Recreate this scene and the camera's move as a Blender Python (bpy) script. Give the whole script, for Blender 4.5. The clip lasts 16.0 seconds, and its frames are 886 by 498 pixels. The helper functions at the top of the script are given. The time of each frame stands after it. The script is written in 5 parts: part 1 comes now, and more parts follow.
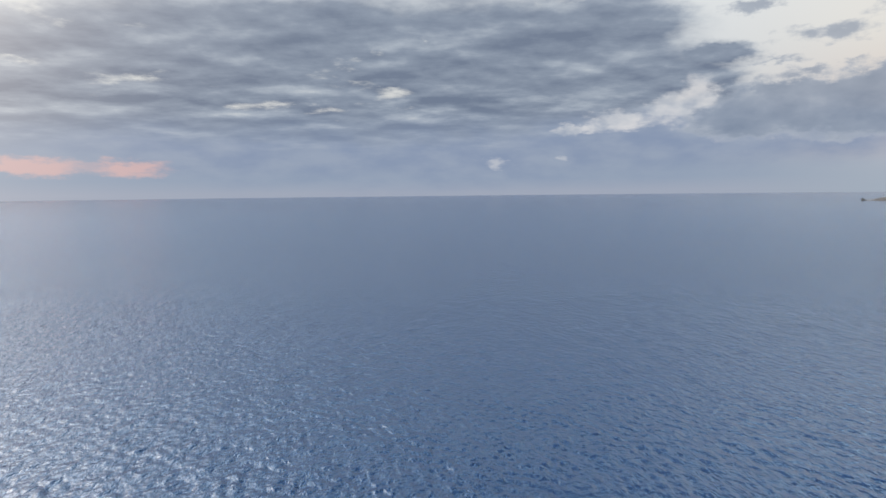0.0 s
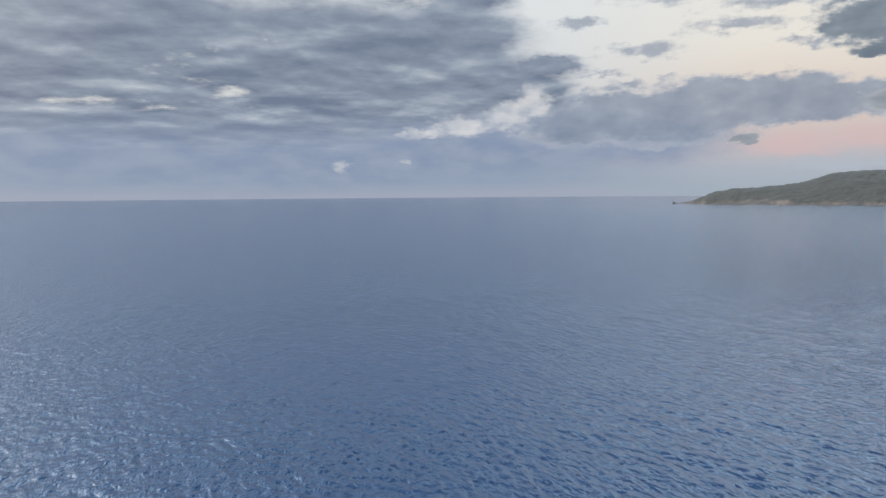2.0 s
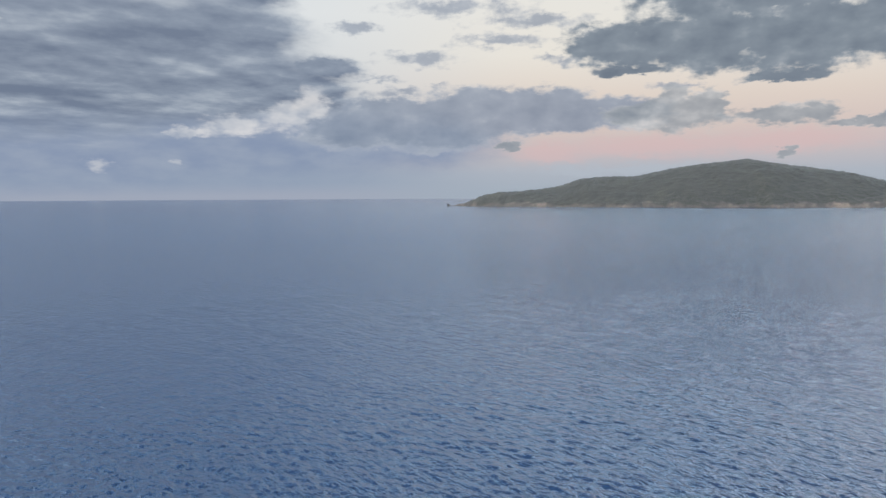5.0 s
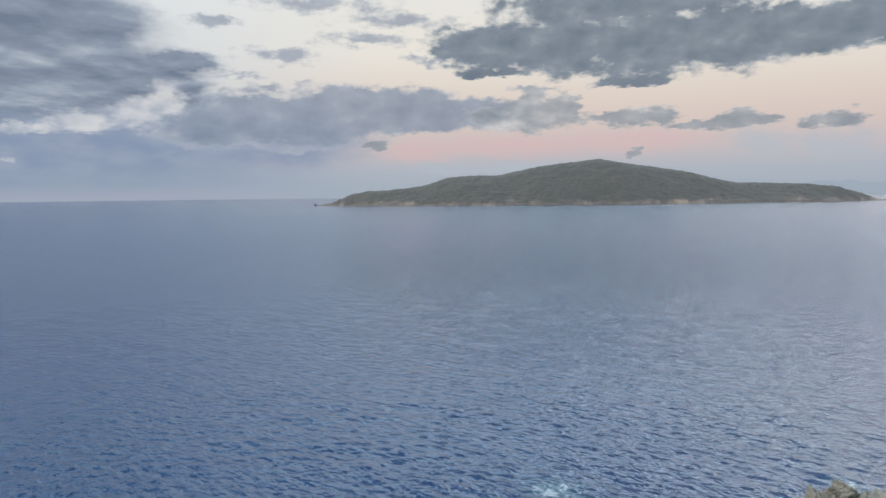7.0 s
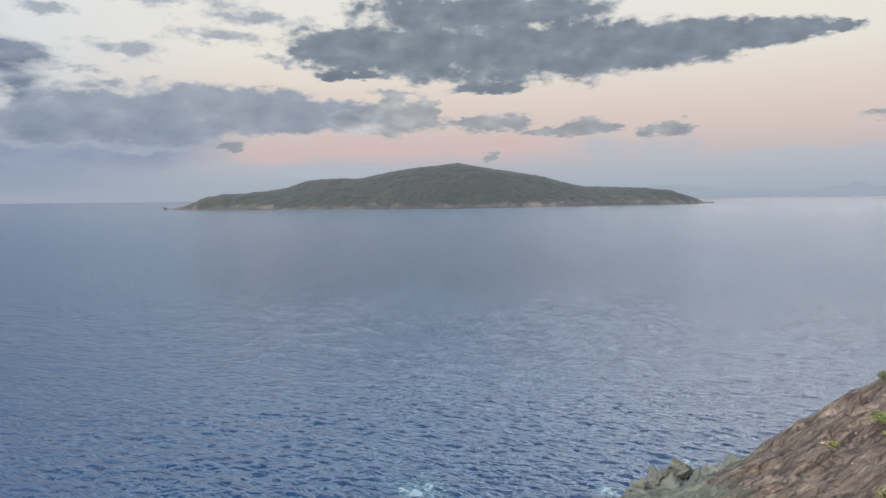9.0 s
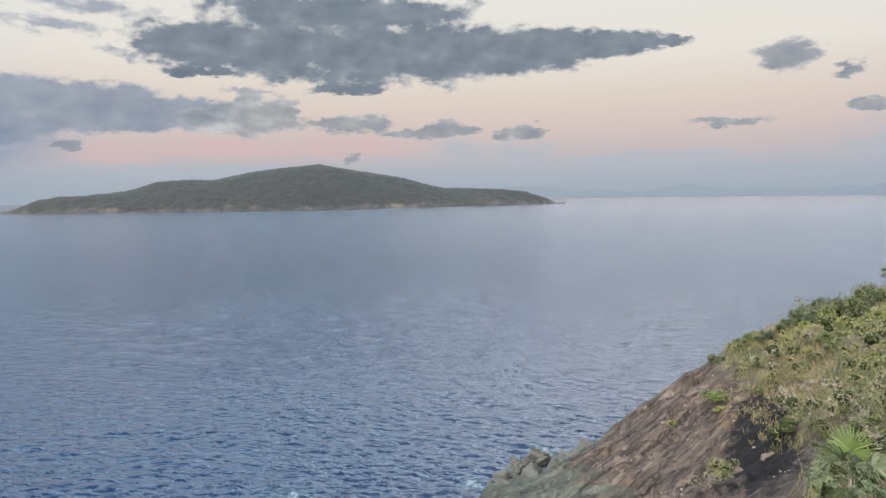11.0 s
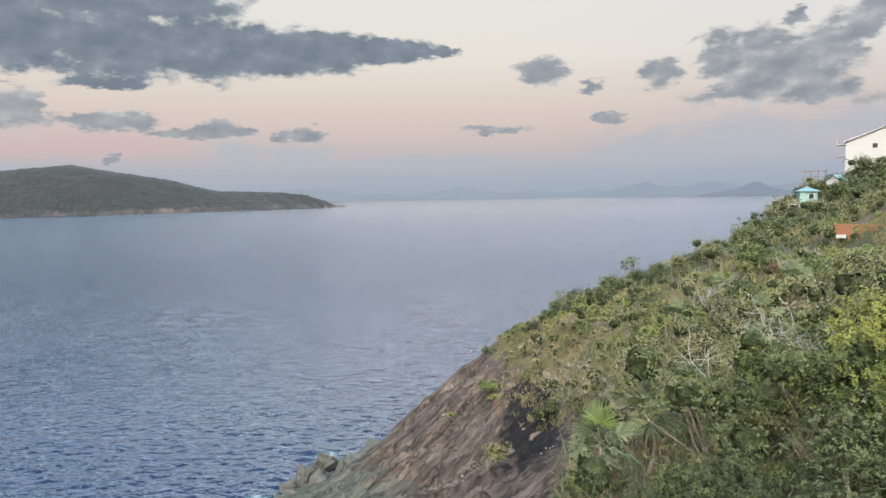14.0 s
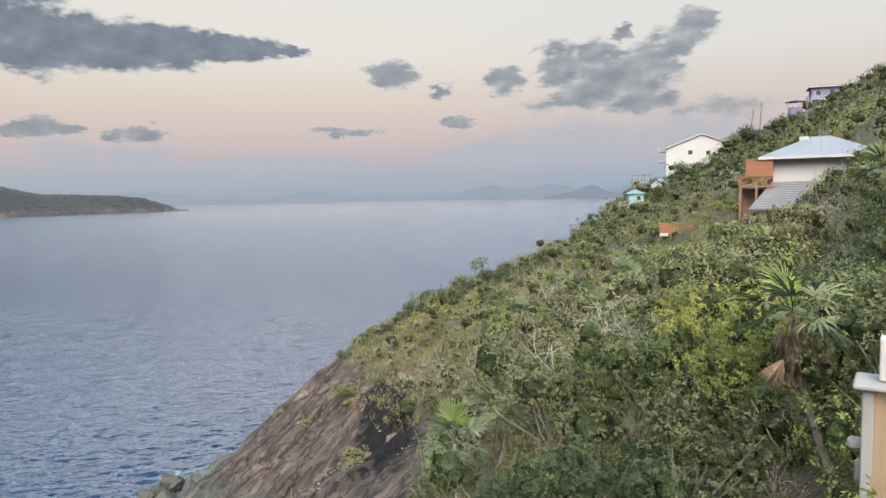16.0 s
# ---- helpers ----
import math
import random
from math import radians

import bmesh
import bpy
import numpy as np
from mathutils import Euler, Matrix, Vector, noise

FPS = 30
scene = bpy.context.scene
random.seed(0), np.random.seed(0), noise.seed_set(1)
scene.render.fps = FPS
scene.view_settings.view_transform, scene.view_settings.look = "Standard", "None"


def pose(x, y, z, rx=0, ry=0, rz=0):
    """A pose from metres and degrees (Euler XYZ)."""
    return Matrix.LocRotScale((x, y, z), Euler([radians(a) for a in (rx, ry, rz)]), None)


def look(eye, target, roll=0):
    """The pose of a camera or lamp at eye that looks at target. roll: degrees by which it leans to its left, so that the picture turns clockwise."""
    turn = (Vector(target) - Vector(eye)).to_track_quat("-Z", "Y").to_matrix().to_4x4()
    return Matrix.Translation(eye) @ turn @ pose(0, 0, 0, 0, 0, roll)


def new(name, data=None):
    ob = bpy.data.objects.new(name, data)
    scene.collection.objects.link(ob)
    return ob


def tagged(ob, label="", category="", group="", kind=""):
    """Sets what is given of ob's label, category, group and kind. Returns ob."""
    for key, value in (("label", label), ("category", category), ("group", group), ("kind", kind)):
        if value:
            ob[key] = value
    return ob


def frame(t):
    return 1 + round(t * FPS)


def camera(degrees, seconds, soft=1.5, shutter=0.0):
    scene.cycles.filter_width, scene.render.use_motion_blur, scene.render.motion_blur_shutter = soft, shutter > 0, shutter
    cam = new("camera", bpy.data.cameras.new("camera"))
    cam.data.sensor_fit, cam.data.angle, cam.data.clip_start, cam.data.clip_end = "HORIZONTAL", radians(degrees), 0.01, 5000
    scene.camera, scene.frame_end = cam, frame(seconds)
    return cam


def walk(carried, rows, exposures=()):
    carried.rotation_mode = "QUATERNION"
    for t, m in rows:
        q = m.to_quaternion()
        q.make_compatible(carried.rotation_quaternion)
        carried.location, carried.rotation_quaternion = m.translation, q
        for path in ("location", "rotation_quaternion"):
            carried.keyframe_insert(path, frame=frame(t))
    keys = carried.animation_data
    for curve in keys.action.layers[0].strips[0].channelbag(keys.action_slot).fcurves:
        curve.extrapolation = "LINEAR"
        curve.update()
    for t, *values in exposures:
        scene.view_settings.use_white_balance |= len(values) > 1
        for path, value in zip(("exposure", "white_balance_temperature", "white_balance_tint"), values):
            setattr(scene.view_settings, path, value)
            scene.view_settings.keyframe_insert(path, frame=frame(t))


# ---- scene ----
cam = camera(66.02, 16.0)
PATH = [
    (0, (0.0, -0.0, 28.0), (0.0, 1.9931, 27.8334), -0.62),
    (0.5, (0.009, -0.0, 28.0), (0.1236, 1.9896, 27.8345), -0.58),
    (1, (0.017, -0.001, 28.0), (0.2434, 1.9795, 27.8367), -0.52),
    (1.5, (0.025, -0.002, 28.0), (0.3641, 1.9623, 27.8388), -0.54),
    (2, (0.034, -0.004, 28.0), (0.4794, 1.9392, 27.8384), -0.44),
    (2.5, (0.042, -0.006, 28.0), (0.5994, 1.9078, 27.8363), -0.44),
    (3, (0.049, -0.008, 28.0), (0.702, 1.8751, 27.8365), -0.45),
    (3.5, (0.057, -0.011, 28.0), (0.814, 1.8329, 27.8384), -0.48),
    (4, (0.064, -0.014, 28.0), (0.9131, 1.7894, 27.84), -0.32),
    (4.5, (0.071, -0.018, 28.0), (1.0127, 1.7394, 27.8416), -0.22),
    (7, (0.101, -0.039, 28.0), (1.4386, 1.4389, 27.8372), -0.59),
    (7.5, (0.106, -0.044, 28.0), (1.5109, 1.3704, 27.8376), -0.59),
    (8, (0.111, -0.049, 28.0), (1.5882, 1.2894, 27.8379), -0.60),
    (8.5, (0.116, -0.055, 28.0), (1.6609, 1.2052, 27.8401), -0.59),
    (9, (0.121, -0.061, 28.0), (1.7275, 1.1195, 27.8426), -0.54),
    (11.5, (0.139, -0.093, 28.0), (1.9827, 0.6654, 27.8429), -0.77),
    (12, (0.141, -0.099, 28.0), (2.0178, 0.5748, 27.845), -0.77),
    (12.5, (0.144, -0.109, 28.0), (2.0635, 0.4325, 27.8472), -0.79),
    (13, (0.146, -0.117, 28.0), (2.0904, 0.3265, 27.8452), -0.78),
    (13.5, (0.148, -0.125, 28.0), (2.1147, 0.2029, 27.8444), -0.86),
    (14, (0.149, -0.133, 28.0), (2.1297, 0.0959, 27.8436), -0.88),
    (14.5, (0.15, -0.141, 28.0), (2.1401, -0.026, 27.8413), -0.93),
    (15, (0.15, -0.149, 28.0), (2.1436, -0.1395, 27.841), -0.99),
    (15.5, (0.15, -0.157, 28.0), (2.1417, -0.2452, 27.8429), -0.98),
    (16, (0.149, -0.165, 28.0), (2.1333, -0.3638, 27.8444), -0.99),
]
walk(cam, [(t, look(eye, target, roll)) for t, eye, target, roll in PATH])

# ---- light ----
SUN_AZ, SUN_EL = -80.0, 40.0


class Net:
    """Short words for building node trees."""

    def __init__(self, tree):
        self.tree = tree

    def feed(self, sock, v):
        if isinstance(v, bpy.types.NodeSocket):
            self.tree.links.new(v, sock)
        elif v is not None:
            if isinstance(v, (tuple, list)) and len(v) == 3 and sock.type == "RGBA":
                v = (*v, 1)
            sock.default_value = v

    def add(self, kind):
        return self.tree.nodes.new(kind)

    def math(self, op, a, b=None, c=None, clamp=False):
        n = self.add("ShaderNodeMath")
        n.operation, n.use_clamp = op, clamp
        for i, v in enumerate((a, b, c)):
            self.feed(n.inputs[i], v)
        return n.outputs[0]

    def vec(self, op, a, b=None, c=None):
        n = self.add("ShaderNodeVectorMath")
        n.operation = op
        for i, v in enumerate((a, b, c)):
            self.feed(n.inputs[i], v)
        return n.outputs["Value" if op in ("LENGTH", "DOT_PRODUCT") else "Vector"]

    def noise(self, at, scale, detail=4.0, rough=0.55, warp=0.0, colour=False):
        n = self.add("ShaderNodeTexNoise")
        self.feed(n.inputs["Vector"], at)
        for key, v in (("Scale", scale), ("Detail", detail), ("Roughness", rough), ("Distortion", warp)):
            self.feed(n.inputs[key], v)
        return n.outputs["Color" if colour else 0]

    def cells(self, at, scale, feature="F1", out="Distance"):
        n = self.add("ShaderNodeTexVoronoi")
        n.feature = feature
        self.feed(n.inputs["Vector"], at)
        self.feed(n.inputs["Scale"], scale)
        return n.outputs[out]

    def step(self, v, a, b, c=0.0, d=1.0):
        n = self.add("ShaderNodeMapRange")
        n.interpolation_type = "SMOOTHSTEP"
        for i, w in enumerate((v, a, b, c, d)):
            self.feed(n.inputs[i], w)
        return n.outputs[0]

    def ramp(self, v, stops):
        n = self.add("ShaderNodeValToRGB")
        r = n.color_ramp
        while len(r.elements) < len(stops):
            r.elements.new(0.5)
        for e, (p, col) in zip(r.elements, stops):
            e.position, e.color = p, (*col, 1)
        self.feed(n.inputs[0], v)
        return n.outputs[0]

    def mix(self, f, a, b, how="MIX"):
        n = self.add("ShaderNodeMix")
        n.data_type, n.blend_type = "RGBA", how
        for i, v in ((0, f), (6, a), (7, b)):
            self.feed(n.inputs[i], v)
        return n.outputs[2]

    def bump(self, height, strength=1.0, distance=1.0):
        n = self.add("ShaderNodeBump")
        for key, v in (("Strength", strength), ("Distance", distance), ("Height", height)):
            self.feed(n.inputs[key], v)
        return n.outputs[0]


def rgb(r, g, b):
    """Linear colour from 8-bit values."""
    return tuple((v / 255 / 12.92) if v < 11 else ((v / 255 + 0.055) / 1.055) ** 2.4 for v in (r, g, b))


world = bpy.data.worlds.new("dusk_sky")
scene.world = world
world.use_nodes = True
w = Net(world.node_tree)
gen = w.add("ShaderNodeTexCoord").outputs["Generated"]
ray = w.vec("NORMALIZE", gen)
split = w.add("ShaderNodeSeparateXYZ")
w.feed(split.inputs[0], ray)
AZ = w.math("MULTIPLY", w.math("ARCTAN2", split.outputs[0], split.outputs[1]), 57.296)
EL = w.math("MULTIPLY", w.math("ARCSINE", split.outputs[2]), 57.296)
join = w.add("ShaderNodeCombineXYZ")
w.feed(join.inputs[0], AZ), w.feed(join.inputs[1], EL)
flat = join.outputs[0]
wide = w.vec("MULTIPLY", flat, (0.4, 1.0, 1.0))
# ragged outlines: two scales of displacement
w1 = w.noise(wide, 0.4, 2.0, 0.5, colour=True)
w2 = w.noise(wide, 1.7, 5.0, 0.6, colour=True)
off = w.vec("MULTIPLY_ADD", w1, (4.0, 1.6, 0.0), (-2.0, -0.8, 0.0))
off2 = w.vec("MULTIPLY_ADD", w2, (2.2, 1.1, 0.0), (-1.1, -0.55, 0.0))
torn = w.vec("ADD", w.vec("ADD", flat, off), off2)
rounder = w.vec("ADD", w.vec("MULTIPLY", off2, (1.5, 1.5, 0.0)), flat)
soft = w.noise(wide, 0.6, 4.0, 0.5)
broad = w.noise(wide, 0.3, 2.0, 0.5)
# billows: ragged density, and soft folds with how much they differ from the air just above
tall = w.vec("MULTIPLY", flat, (0.6, 1.0, 1.0))
billow = w.noise(tall, 0.8, 7.0, 0.55)
folds = w.noise(tall, 0.62, 3.5, 0.5)
lit = w.math("SUBTRACT", folds, w.noise(w.vec("ADD", tall, (-0.25, 0.5, 0.0)), 0.62, 3.5, 0.5))
# the layer over the open sea, seen from below in true perspective
height = w.math("ADD", w.math("MAXIMUM", split.outputs[2], 0.0), 0.1)
layer = w.vec("DIVIDE", ray, w.mix(1.0, (1.0, 1.0, 1.0), height, "MULTIPLY"))
layer = w.vec("MULTIPLY", layer, (1.0, 1.0, 0.0))
roll = w.noise(layer, 1.9, 6.0, 0.55)
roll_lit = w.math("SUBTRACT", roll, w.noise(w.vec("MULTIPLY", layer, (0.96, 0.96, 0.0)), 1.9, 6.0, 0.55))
shreds = w.noise(layer, 4.5, 5.0, 0.6)


def puffs(rows, torn=torn):
    """The union of soft clouds: (azimuth, height, half width, half height) in degrees."""
    total = None
    for a, e, ra, re in rows:
        ra, re = 1.12 * ra, 1.12 * re
        near = w.vec("LENGTH", w.vec("MULTIPLY_ADD", torn, (1 / ra, 1 / re, 0), (-a / ra, -e / re, 0)))
        one = w.math("SUBTRACT", 1.0, near)
        total = one if total is None else w.math("SMOOTH_MAX", total, one, 0.4)
    return total


# clear sky behind the clouds
elev = w.math("DIVIDE", EL, 90.0)
right_sky = w.ramp(elev, [(0.0, rgb(163, 175, 188)), (0.02, rgb(174, 181, 192)), (0.042, rgb(200, 189, 190)), (0.06, rgb(213, 197, 191)), (0.085, rgb(222, 209, 199)),
                          (0.125, rgb(232, 227, 218)), (0.2, rgb(230, 230, 226)), (0.45, rgb(200, 208, 220)), (1.0, rgb(176, 190, 212))])
left_sky = w.ramp(elev, [(0.0, rgb(160, 168, 185)), (0.012, rgb(148, 162, 182)), (0.055, rgb(150, 162, 181)), (0.08, rgb(206, 210, 214)), (0.16, rgb(222, 226, 228)),
                         (0.45, rgb(196, 206, 220)), (1.0, rgb(172, 188, 214))])
sky = w.mix(w.step(AZ, 18.0, 40.0), left_sky, right_sky)
sky = w.mix(w.step(AZ, 86.0, 114.0, 0.0, 0.6), sky, w.mix(1.0, sky, (0.92, 0.95, 1.02), "MULTIPLY"))
pink = w.step(puffs([(-31, 2.1, 4.5, 0.8), (-24.6, 2.1, 3.2, 0.8)], rounder), 0.0, 0.7, 0.0, 0.7)
# rain veil under the overcast, with a sharp end
veil = w.step(puffs([(-14, 4.4, 22, 4.0), (2, 4.2, 24, 4.6), (20, 4.2, 15, 3.2), (30, 4.2, 7.0, 2.4)]), 0.0, 0.7, 0.0, 0.92)
sky = w.mix(veil, sky, w.mix(w.step(soft, 0.3, 0.7), rgb(134, 149, 176), rgb(152, 164, 184)))
sky = w.mix(pink, sky, rgb(222, 182, 176))
rose = w.step(puffs([(40, 3.4, 4.2, 1.1), (48, 3.8, 9.5, 1.1), (57.5, 4.0, 7.5, 1.2)], rounder), 0.0, 0.8, 0.0, 0.6)
sky = w.mix(rose, sky, rgb(214, 184, 184))
# faint low haze clouds
faint = w.step(w.math("MULTIPLY_ADD", billow, 1.4, w.math("ADD", puffs([(67.1, 3.6, 2.8, 1.5), (71.6, 3.3, 3.2, 1.6), (107, 4.2, 8, 2.6), (100, 3.5, 6, 1.9), (115, 4.6, 7, 2.2), (46, 2.0, 10, 0.6), (82, 2.6, 9, 0.9)], rounder), -0.7)), 0.0, 0.75, 0.0, 0.62)
sky = w.mix(faint, sky, rgb(178, 187, 198))
# overcast over the open sea, with bright gaps
deck = puffs([(-12, 10.5, 28, 6.0), (4, 10.5, 17, 5.2), (-34, 7.5, 16, 4.2), (-8, 6.2, 22, 2.8), (13, 8.8, 10, 3.0), (14.5, 12.4, 5.5, 3.4), (20.5, 7.9, 4.0, 1.8), (22.0, 10.2, 3.0, 1.1), (13, 15.5, 7, 1.4)])
gaps = puffs([(-23.9, 8.9, 3.4, 0.75), (-7.2, 10.0, 1.9, 0.8), (-4.2, 8.4, 2.2, 0.7), (-9.6, 7.0, 2.0, 0.65), (-13.8, 7.1, 2.2, 0.5), (-31.5, 13.4, 4.5, 1.0), (9.2, 15.2, 4.5, 0.7), (-1.1, 12.0, 0.7, 0.4), (-5.3, 11.4, 0.8, 0.45), (-31.2, 9.6, 1.8, 0.4)], rounder)
# bank over the island, and the large dark cloud above it
bank = puffs([(27, 6.6, 5.5, 1.5), (33.7, 7.3, 4.8, 1.8), (39.3, 7.2, 5.4, 1.6), (45.0, 6.5, 5.0, 1.4), (31.4, 5.2, 6.5, 1.7), (39.0, 5.9, 6.0, 1.0), (24, 5.4, 5, 1.8)], rounder)
lobe = puffs([(50.0, 6.3, 3.4, 1.5), (52.3, 7.1, 1.5, 1.3), (49.8, 7.4, 1.5, 1.1), (47.0, 6.2, 3.0, 1.0)], rounder)
dark = puffs([(45.6, 11.7, 5.0, 2.0), (52.3, 11.7, 5.8, 2.6), (58.9, 11.4, 5.8, 2.8), (65, 11.5, 5.8, 2.6), (70.5, 11.5, 5.4, 2.1), (74.5, 11.6, 5.0, 1.6), (79, 11.7, 4.4, 1.1), (82.8, 11.6, 2.6, 0.5), (57, 14.6, 11.5, 1.5),
              (57.5, 8.7, 3.0, 0.5), (46.3, 9.7, 3.0, 0.4)], rounder)
wisps = puffs([(29.3, 11.0, 4.2, 0.75), (28.3, 8.3, 3.4, 0.5), (36.1, 12.4, 4.4, 0.65), (32.1, 14.9, 6.5, 0.8), (38.5, 13.8, 5.0, 0.7), (41.0, 10.8, 2.4, 0.5), (25.5, 9.4, 2.0, 0.4), (24.0, 13.4, 2.4, 0.5), (50, 8.4, 2.6, 0.3)], rounder)
bits = puffs([(56.4, 5.9, 3.0, 0.8), (59.6, 5.8, 1.8, 0.85), (62.4, 5.1, 2.2, 0.35), (65.3, 5.4, 1.8, 0.9), (67.3, 5.2, 1.0, 0.55), (72.3, 5.1, 1.6, 0.75), (71.0, 4.9, 1.6, 0.45), (57.7, 3.2, 0.9, 0.45), (36.6, 4.0, 1.0, 0.5)], rounder)
small = puffs([(91.8, 9.9, 2.3, 1.25), (95.6, 8.5, 1.1, 0.65), (101.0, 9.4, 1.7, 1.35), (96.9, 6.0, 1.7, 0.55), (88.0, 5.4, 3.0, 0.42)], rounder)
heap = puffs([(110.0, 8.6, 5.0, 2.4), (105.6, 10.0, 2.1, 2.1), (108.4, 10.6, 2.0, 1.7), (112.4, 10.0, 2.8, 2.0), (114.3, 11.5, 1.8, 1.4), (116.0, 12.7, 1.9, 1.3), (112.6, 7.2, 2.6, 1.0), (110.4, 12.3, 1.0, 0.75), (106, 7.6, 2.2, 0.8)], rounder)
tail = puffs([(118.8, 6.5, 4.2, 1.0), (104.6, 7.3, 3.0, 0.6), (115, 6.4, 3.0, 0.7)], rounder)
# sunlit heads of cumulus at the edge of the overcast
heads = puffs([(18.5, 6.4, 2.0, 1.4), (14.6, 5.6, 2.6, 0.95), (11.1, 5.0, 2.2, 0.55), (20.4, 7.4, 1.7, 1.4)], rounder)
pale = puffs([(4.6, 2.4, 1.3, 0.5), (9.9, 2.6, 0.8, 0.34)], rounder)
# broken cloud overhead and behind, out beyond the near ones
above = w.math("MULTIPLY", w.step(EL, 15.5, 24.0), w.step(AZ, 45.0, 12.0))
over = w.math("ADD", w.math("MULTIPLY_ADD", broad, 4.0, -2.1), w.math("MULTIPLY_ADD", above, 0.9, -0.9))
DECK_TONES = [(0.0, rgb(204, 209, 213)), (0.3, rgb(166, 176, 189)), (0.6, rgb(136, 148, 166)), (1.0, rgb(108, 121, 143))]
CLOUD_TONES = [(0.0, rgb(208, 208, 209)), (0.3, rgb(160, 168, 177)), (0.6, rgb(127, 139, 152)), (1.0, rgb(104, 117, 133))]
BANK_TONES = [(0.0, rgb(206, 206, 210)), (0.3, rgb(172, 180, 192)), (0.6, rgb(148, 159, 176)), (1.0, rgb(128, 141, 161))]
SMALL_TONES = [(0.0, rgb(214, 211, 211)), (0.3, rgb(184, 187, 191)), (0.6, rgb(158, 164, 171)), (1.0, rgb(134, 143, 154))]
HEAD_TONES = [(0.0, rgb(222, 221, 222)), (0.4, rgb(196, 200, 207)), (0.7, rgb(166, 175, 190)), (1.0, rgb(146, 158, 178))]


def clouds(sky, field, gain, ragged, edge, relief, tones, most=0.96, grain=billow, fold=folds, shade=lit, core=0.5):
    """Lays clouds over the sky: thin and light at the rim, lit from above, darker in the thick of them."""
    body = w.math("ADD", w.math("MULTIPLY", field, gain), w.math("MULTIPLY_ADD", grain, ragged, -0.5 * ragged))
    depth = w.math("ADD", w.math("MULTIPLY", w.math("MINIMUM", body, 1.0), core), w.math("MULTIPLY_ADD", fold, 1.1, -0.35))
    depth = w.math("MULTIPLY_ADD", shade, -relief, depth, clamp=True)
    return w.mix(w.step(body, 0.0, edge, 0.0, most), sky, w.ramp(depth, tones))


low_deck = w.step(EL, 3.5, 7.5)
sky = clouds(sky, deck, 2.4, 1.0, 1.0, 2.6, DECK_TONES, w.math("MULTIPLY_ADD", low_deck, 0.68, 0.28), roll, roll, roll_lit)
sky = clouds(sky, over, 1.0, 1.6, 0.9, 2.6, DECK_TONES, 0.96, roll, roll, roll_lit)
gaps = w.math("ADD", w.math("MULTIPLY", gaps, 0.6), w.math("ADD", w.math("MULTIPLY_ADD", roll, -3.0, 1.4), w.math("MULTIPLY_ADD", shreds, 3.6, -1.8)))
sky = w.mix(w.math("MULTIPLY", w.step(gaps, 0.0, 1.3, 0.0, 0.9), w.step(EL, 4.5, 7.0)), sky, w.mix(w.step(EL, 10.0, 7.0), rgb(222, 224, 222), rgb(216, 217, 216)))
sky = clouds(sky, wisps, 1.2, 3.0, 1.0, 1.2, BANK_TONES, 0.75)
sky = clouds(sky, bank, 2.4, 2.0, 0.9, 1.2, BANK_TONES, 0.9)
sky = clouds(sky, lobe, 2.2, 2.4, 0.8, 2.0, SMALL_TONES, 0.88, core=0.35)
sky = clouds(sky, bits, 2.2, 2.6, 0.9, 1.6, SMALL_TONES, 0.9)
sky = clouds(sky, tail, 1.2, 1.6, 1.2, 1.0, SMALL_TONES, 0.65)
sky = clouds(sky, small, 2.2, 2.6, 0.9, 1.8, SMALL_TONES, 0.92)
sky = clouds(sky, heap, 2.0, 2.8, 0.9, 2.2, SMALL_TONES, 0.92)
sky = clouds(sky, dark, 2.6, 3.0, 0.9, 1.3, CLOUD_TONES)
sky = clouds(sky, heads, 2.2, 2.4, 1.3, 2.2, HEAD_TONES, 0.8, core=0.1)
sky = clouds(sky, pale, 1.8, 2.0, 1.6, 1.0, HEAD_TONES, 0.6, core=0.1)
# after-glow behind, where the sun has gone down
sun_way = Vector((math.sin(radians(SUN_AZ)) * math.cos(radians(32)), math.cos(radians(SUN_AZ)) * math.cos(radians(32)), math.sin(radians(32))))
glow = w.math("POWER", w.math("MAXIMUM", w.vec("DOT_PRODUCT", ray, tuple(sun_way)), 0.0), 6.0)
sky = w.mix(w.math("MULTIPLY", glow, 0.85), sky, (3.4, 2.9, 2.4))
air = w.add("ShaderNodeTexSky")
air.sky_type, air.sun_disc = "NISHITA", False
air.sun_elevation, air.sun_rotation = radians(6), radians(SUN_AZ)
# brighter overhead and behind than out over the water to the north and east
front = w.step(w.vec("DOT_PRODUCT", ray, (0.72, 0.62, -0.3)), -0.35, 0.45)
left = w.math("ADD", w.step(AZ, -5.0, -45.0, 0.0, 0.4), w.step(AZ, 0.0, 30.0, 0.0, 0.4))
east = w.step(AZ, 10.0, 85.0, 0.0, 6.5)
# out over the water the sky is brightest low down and falls off towards the zenith
fall = w.step(EL, 20.0, 38.0, 1.0, 0.07)
open_sea = w.math("MULTIPLY", w.math("ADD", w.math("ADD", left, east), 1.8), fall)
lift = w.math("ADD", w.math("MULTIPLY", front, open_sea), w.math("MULTIPLY_ADD", front, -6.6, 6.6))
bright = w.mix(1.0, w.mix(1.0, sky, w.mix(front, (0.95, 1.0, 1.07), w.mix(w.step(AZ, 30.0, 85.0), (0.66, 0.97, 1.24), (0.92, 1.0, 1.07))), "MULTIPLY"), w.mix(1.0, (1.0, 1.0, 1.0), lift, "MULTIPLY"), "MULTIPLY")
high = w.step(EL, 16.0, 23.0, 0.0, 1.0)
